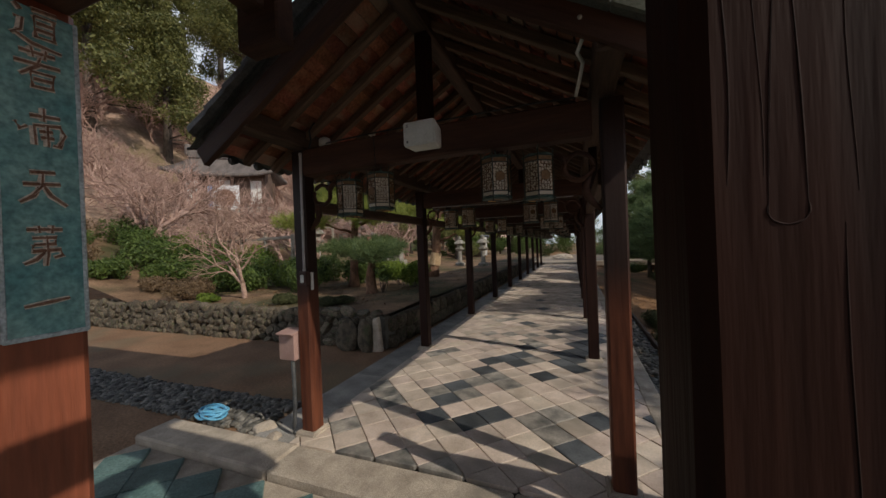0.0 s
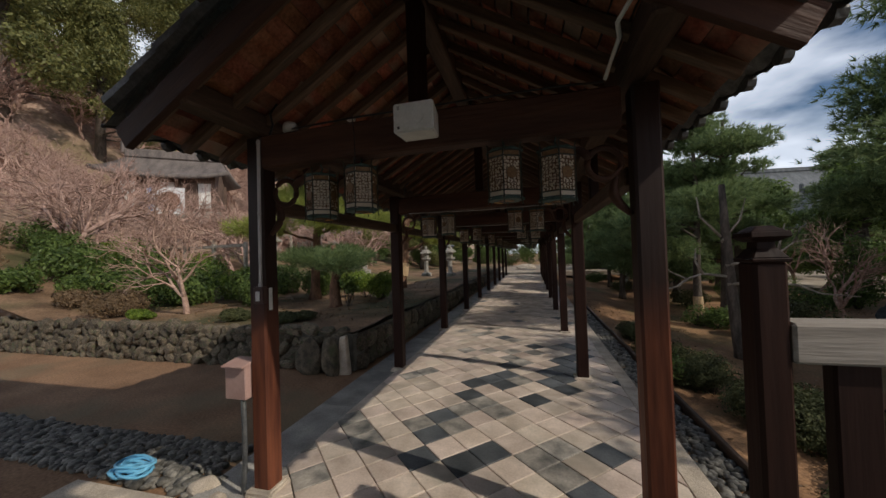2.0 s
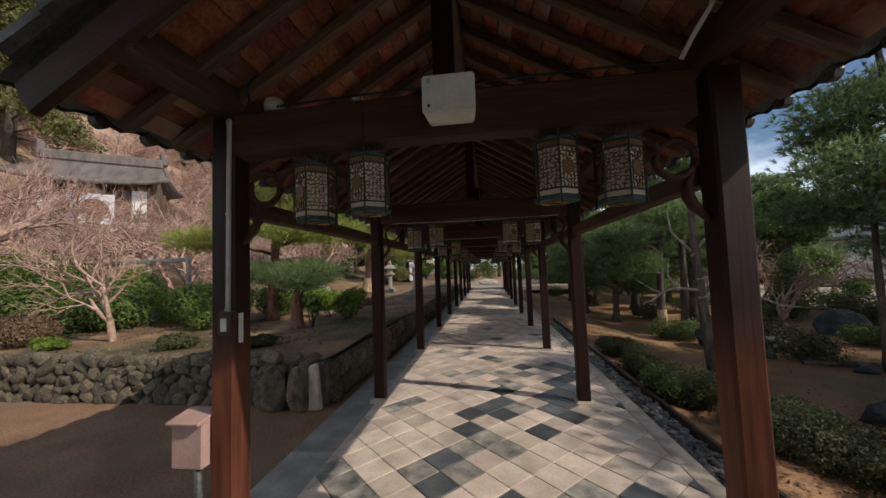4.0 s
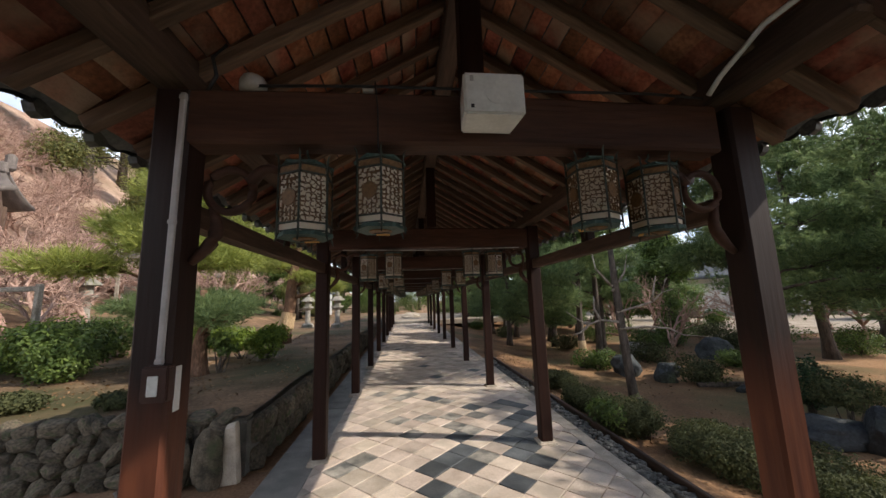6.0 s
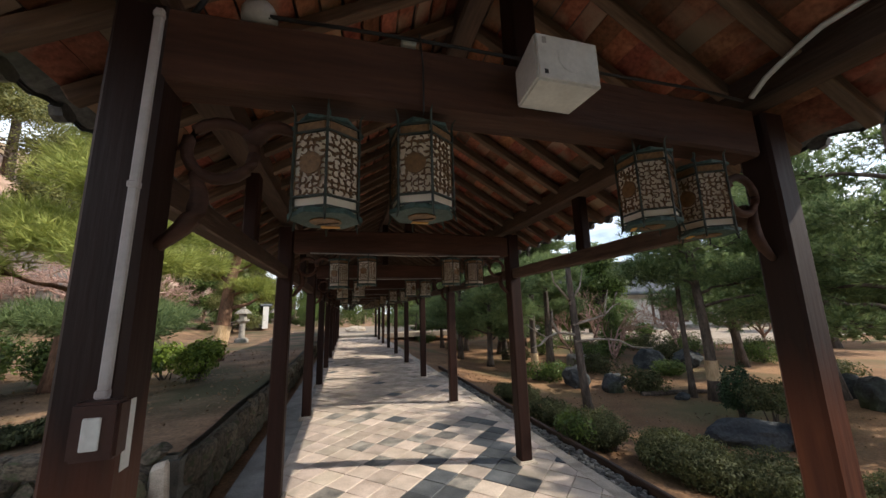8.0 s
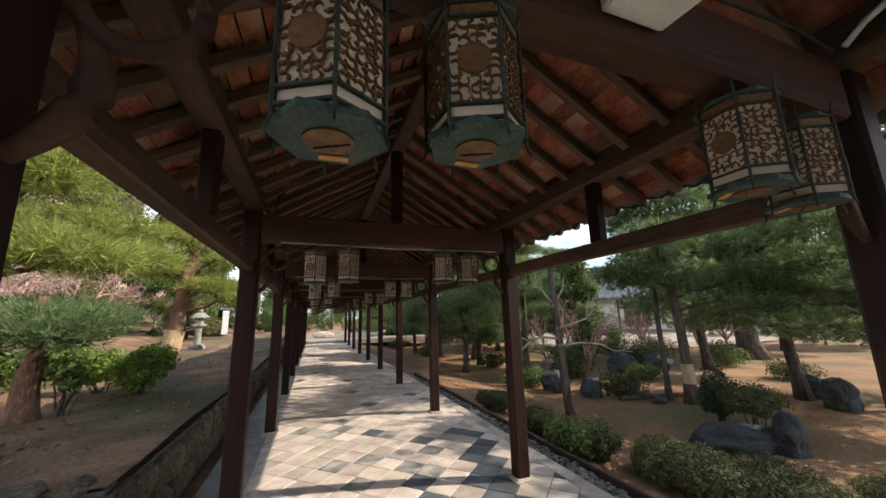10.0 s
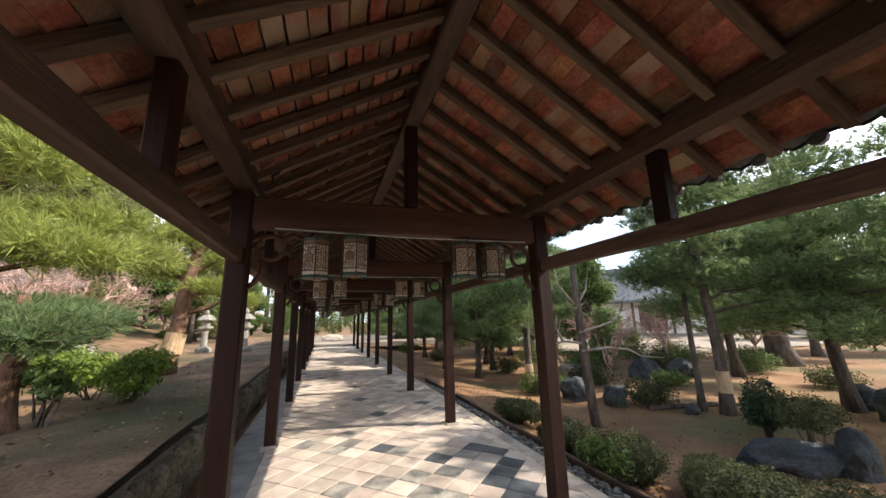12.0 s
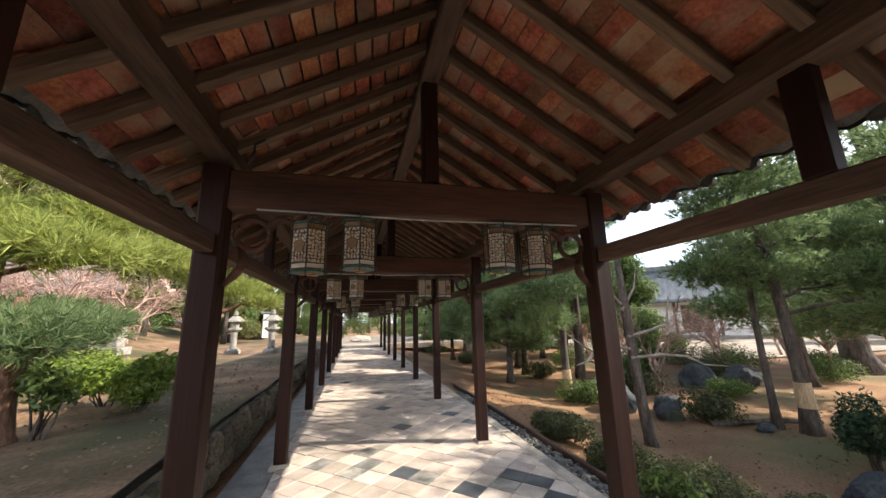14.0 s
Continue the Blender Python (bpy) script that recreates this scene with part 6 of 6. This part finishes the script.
for nm, loc, sz, turn in (("plaster_wall", (-9.5, 40, 1.5), (0.4, 22, 1.7), 14), ("plaster_wall", (24, 36, 0.4), (0.4, 34, 1.9), 62), ("plaster_wall", (40, 8, 0.4), (0.4, 44, 2.0), 5)):
    t = thing(nm, "long white plaster garden wall with a tiled coping", "wall", m=pose(*loc, 0, 0, turn))
    part("face", box(bm_new(), (0, 0, 0), sz), PLASTER, t)
    part("coping", box(bm_new(), (0, 0, sz[2] / 2 + 0.1), (sz[0] + 0.5, sz[1], 0.22), 0.08), FAR_ROOF, t)
bn = thing("crest_banner", "white cloth banner with a round crest and blue stripe", "banner", m=pose(-16.6, 10.9, high(-16.6, 10.9) + 1.9, 0, 0, 38))
part("cloth", box(bm_new(), (0, 0, 0), (1.5, 0.03, 1.3)), BANNER, bn)
bm = bm_new()
bmesh.ops.create_cone(bm, cap_ends=True, segments=24, radius1=0.45, radius2=0.45, depth=0.02, matrix=Matrix.Translation((0.1, -0.025, 0)) @ Matrix.Rotation(radians(90), 4, "X"))
part("crest", bm, STROKE, bn)
part("stripe", box(bm_new(), (-0.62, -0.02, 0), (0.2, 0.02, 1.3)), BANNER_BLUE, bn)
for s in (-0.76, 0.76):
    bm = rod(bm_new(), (s, 0.03, -2.0), (s, 0.03, 0.8), 0.03)
    part("pole", bm, HALL_WOOD, bn)
for x, y, turn, ln in ((-12.5, 7.6, -8, 9), (-15.0, 10.0, 25, 10)):
    t = thing("slope_fence", "low pale wooden rail fence along the slope", "fence", "slope fences", pose(x, y, high(x, y), 0, 0, turn))
    part("rail", box(bm_new(), (0, 0, 0.75), (ln, 0.08, 0.1), 0.01), DEAD_WOOD, t)
    for k in range(7):
        xx = -ln / 2 + ln * k / 6
        part("fence_post", box(bm_new(), (xx, 0, 0.3), (0.1, 0.1, 1.1), 0.01), DEAD_WOOD, t)
# court at the far end of the walkway, one step up
bm = box(bm_new(), (0, 0, 0), (14, 15, 0.3))
tagged(part("far_court", bm, GRAVEL, m=pose(0.5, END + 8.3, 0.02)), "pale sunlit gravel court at the end of the walkway", "ground", kind="structure")
bm = box(bm_new(), (0, 0, 0), (3.0, 0.3, 0.26), 0.02)
tagged(part("far_step", bm, SLAB, m=pose(0.1, END + 0.62, 0.03)), "grey stone step at the end of the walkway", "step", kind="structure")
for k, x in enumerate((-4.5, -2.2, 0.3, 2.8, 5.2)):
    mound((x, END + 12 + 0.5 * (k % 2), 0.15), 1.6, 1.2, 2.9, 600 + k, "tall green hedge shrub beyond the walkway", BUSH, 0.06, 5200)
bm = lump(bm_new(), (0, 0, 0), (1.7, 0.9, 0.6), 615, 0.25, 3)
tagged(part("garden_rock", bm, GRANITE, m=pose(0.1, END + 6.0, 0.3)), "long pale rock on the far court", "rock", "garden rocks")
# pale upright markers on the slope behind the pines
rng = random.Random(31)
for k in range(9):
    x, y = -9.0 - 0.55 * k + rng.uniform(-0.1, 0.1), 17.5 + rng.uniform(-1.2, 1.2)
    w, h = rng.uniform(0.32, 0.5), rng.uniform(0.75, 1.25)
    t = thing("stone_marker", "pale upright squared stone marker on a base stone", "stone marker", "stone markers", pose(x, y, high(x, y), 0, 0, rng.uniform(-12, 12)))
    part("base", box(bm_new(), (0, 0, 0.08), (w + 0.3, w + 0.3, 0.3), 0.02), LANTERN_STONE, t)
    part("shaft", box(bm_new(), (0, 0, 0.22 + h / 2), (w, w, h), 0.025), LANTERN_STONE, t)

# ---- floor tiles, laid on the diagonal ----
P_T, U0, V0T = 0.247, 0.79, -0.372
DARKS = {(0, 0), (4, -2), (6, -6), (10, -8), (10, -11), (4, -5), (4, -4), (2, -4), (6, -3), (7, -4), (6, -2), (8, -4), (10, -5), (9, -5), (3, 2), (-1, 0), (5, -5), (0, -3), (-1, -2), (7, -3), (9, -4), (3, -5), (-2, -1), (1, 3)}
MIXED = {(1, 1), (1, -3), (0, -2), (2, -3), (5, -4), (2, 1), (-1, -3)}


def clip(poly, axis, limit, keep_less):
    out = []
    for i in range(len(poly)):
        a, b = poly[i], poly[(i + 1) % len(poly)]
        ia, ib = (a[axis] <= limit) == keep_less, (b[axis] <= limit) == keep_less
        if ia:
            out.append(a)
        if ia != ib:
            t = (limit - a[axis]) / (b[axis] - a[axis])
            out.append((a[0] + t * (b[0] - a[0]), a[1] + t * (b[1] - a[1])))
    return out


def tile_geo(poly):
    """A tile from its outline: bevelled top, 3 cm deep."""
    n = len(poly)
    cx, cy = sum(p[0] for p in poly) / n, sum(p[1] for p in poly) / n
    V = [(x, y, -0.03) for x, y in poly] + [(x, y, -0.004) for x, y in poly] + [(cx + (x - cx) * 0.965, cy + (y - cy) * 0.965, 0.0) for x, y in poly]
    F = [tuple(range(2 * n, 3 * n))]
    for r in range(2):
        for i in range(n):
            j = (i + 1) % n
            F.append((r * n + i, r * n + j, (r + 1) * n + j, (r + 1) * n + i))
    return V, F


def crown(x):
    return 0.012 + 0.035 * max(0.0, 1 - ((x - 0.1) / 1.5) ** 2)


rng = random.Random(12)
h_ = P_T / 2 - 0.0035
c45 = math.sqrt(0.5)
corners = [((u + v) * c45, (u - v) * c45) for u, v in ((-h_, -h_), (-h_, h_), (h_, h_), (h_, -h_))]
shared = {}
far_geo = {"pale": ([], []), "dark": ([], [])}
TL, TR = -1.2, EDGE_R
for i in range(-12, 120):
    for j in range(-110, 14):
        u, v = U0 + P_T * i, V0T + P_T * j
        cx, cy = (u + v) * c45, (u - v) * c45
        if cx < TL - 0.17 or cx > TR + 0.17 or cy < -0.2 or cy > END:
            continue
        k = rng.random()
        kind = "dark" if (i, j) in DARKS else "mix" if (i, j) in MIXED else "dark" if (k < (0.035 if cy > 5.2 else 0.1 if cx > 0.9 else 0.0)) else "mix" if k < 0.14 else "pale"
        poly = [(cx + a, cy + b) for a, b in corners]
        whole = True
        for ax, lim, less in ((0, TL, False), (0, TR, True), (1, -0.068, False)):
            if any((p[ax] <= lim) != less for p in poly):
                whole = False
                poly = clip(poly, ax, lim, less)
                if len(poly) < 3:
                    break
        if len(poly) < 3:
            continue
        dz = crown(cx) + rng.uniform(-0.0025, 0.0025)
        if cy < 5.3:
            m = pose(cx, cy, dz, rng.uniform(-0.5, 0.5), rng.uniform(-0.5, 0.5) + math.degrees(0.06 * (cx - 0.1) / 1.5), 0)
            mt = {"dark": DARK_TILE, "mix": MIX_TILE, "pale": PALE_TILE}[kind]
            if whole:
                if kind not in shared:
                    V, F = tile_geo(corners)
                    me = bpy.data.meshes.new("tile")
                    me.from_pydata(V, [], F)
                    me.materials.append(mt)
                    shared[kind] = me
                link("tile", shared[kind], None, floor, m)
            else:
                V, F = tile_geo([(x - cx, y - cy) for x, y in poly])
                raw("tile", V, F, mt, floor, m=m)
        else:
            V, F = tile_geo(poly)
            gv, gf = far_geo["dark" if kind == "dark" else "pale"]
            b = len(gv)
            gv.extend((x, y, z + dz) for x, y, z in V)
            gf.extend(tuple(b + q for q in f) for f in F)
for key, mt in (("pale", PALE_TILES), ("dark", DARK_TILES)):
    tagged(raw("far_tiles", far_geo[key][0], far_geo[key][1], mt, floor), "farther diagonal floor tiles", kind="stuff")
# gate floor tiles
gate_floor = tagged(part("gate_floor", box(bm_new(), (0, -2.6, -0.12), (5.2, 4.38, 0.16)), GRANITE), "glazed grey-green tile floor of the gate with pale joints", "floor", kind="structure")
gt = 0.3
gcorn = [((u + v) * c45, (u - v) * c45) for u, v in ((-0.146, -0.146), (-0.146, 0.146), (0.146, 0.146), (0.146, -0.146))]
V, F = tile_geo(gcorn)
gme = bpy.data.meshes.new("gate_tile")
gme.from_pydata(V, [], F)
gme.materials.append(TEAL_TILE)
for i in range(-16, 8):
    for j in range(-6, 16):
        cx, cy = (i + j) * gt * c45, (i - j) * gt * c45
        if -2.35 < cx < 2.35 and -3.6 < cy < -0.62:
            link("gate_tile", gme, None, gate_floor, pose(cx, cy, -0.012 + rng.uniform(-0.001, 0.001)))
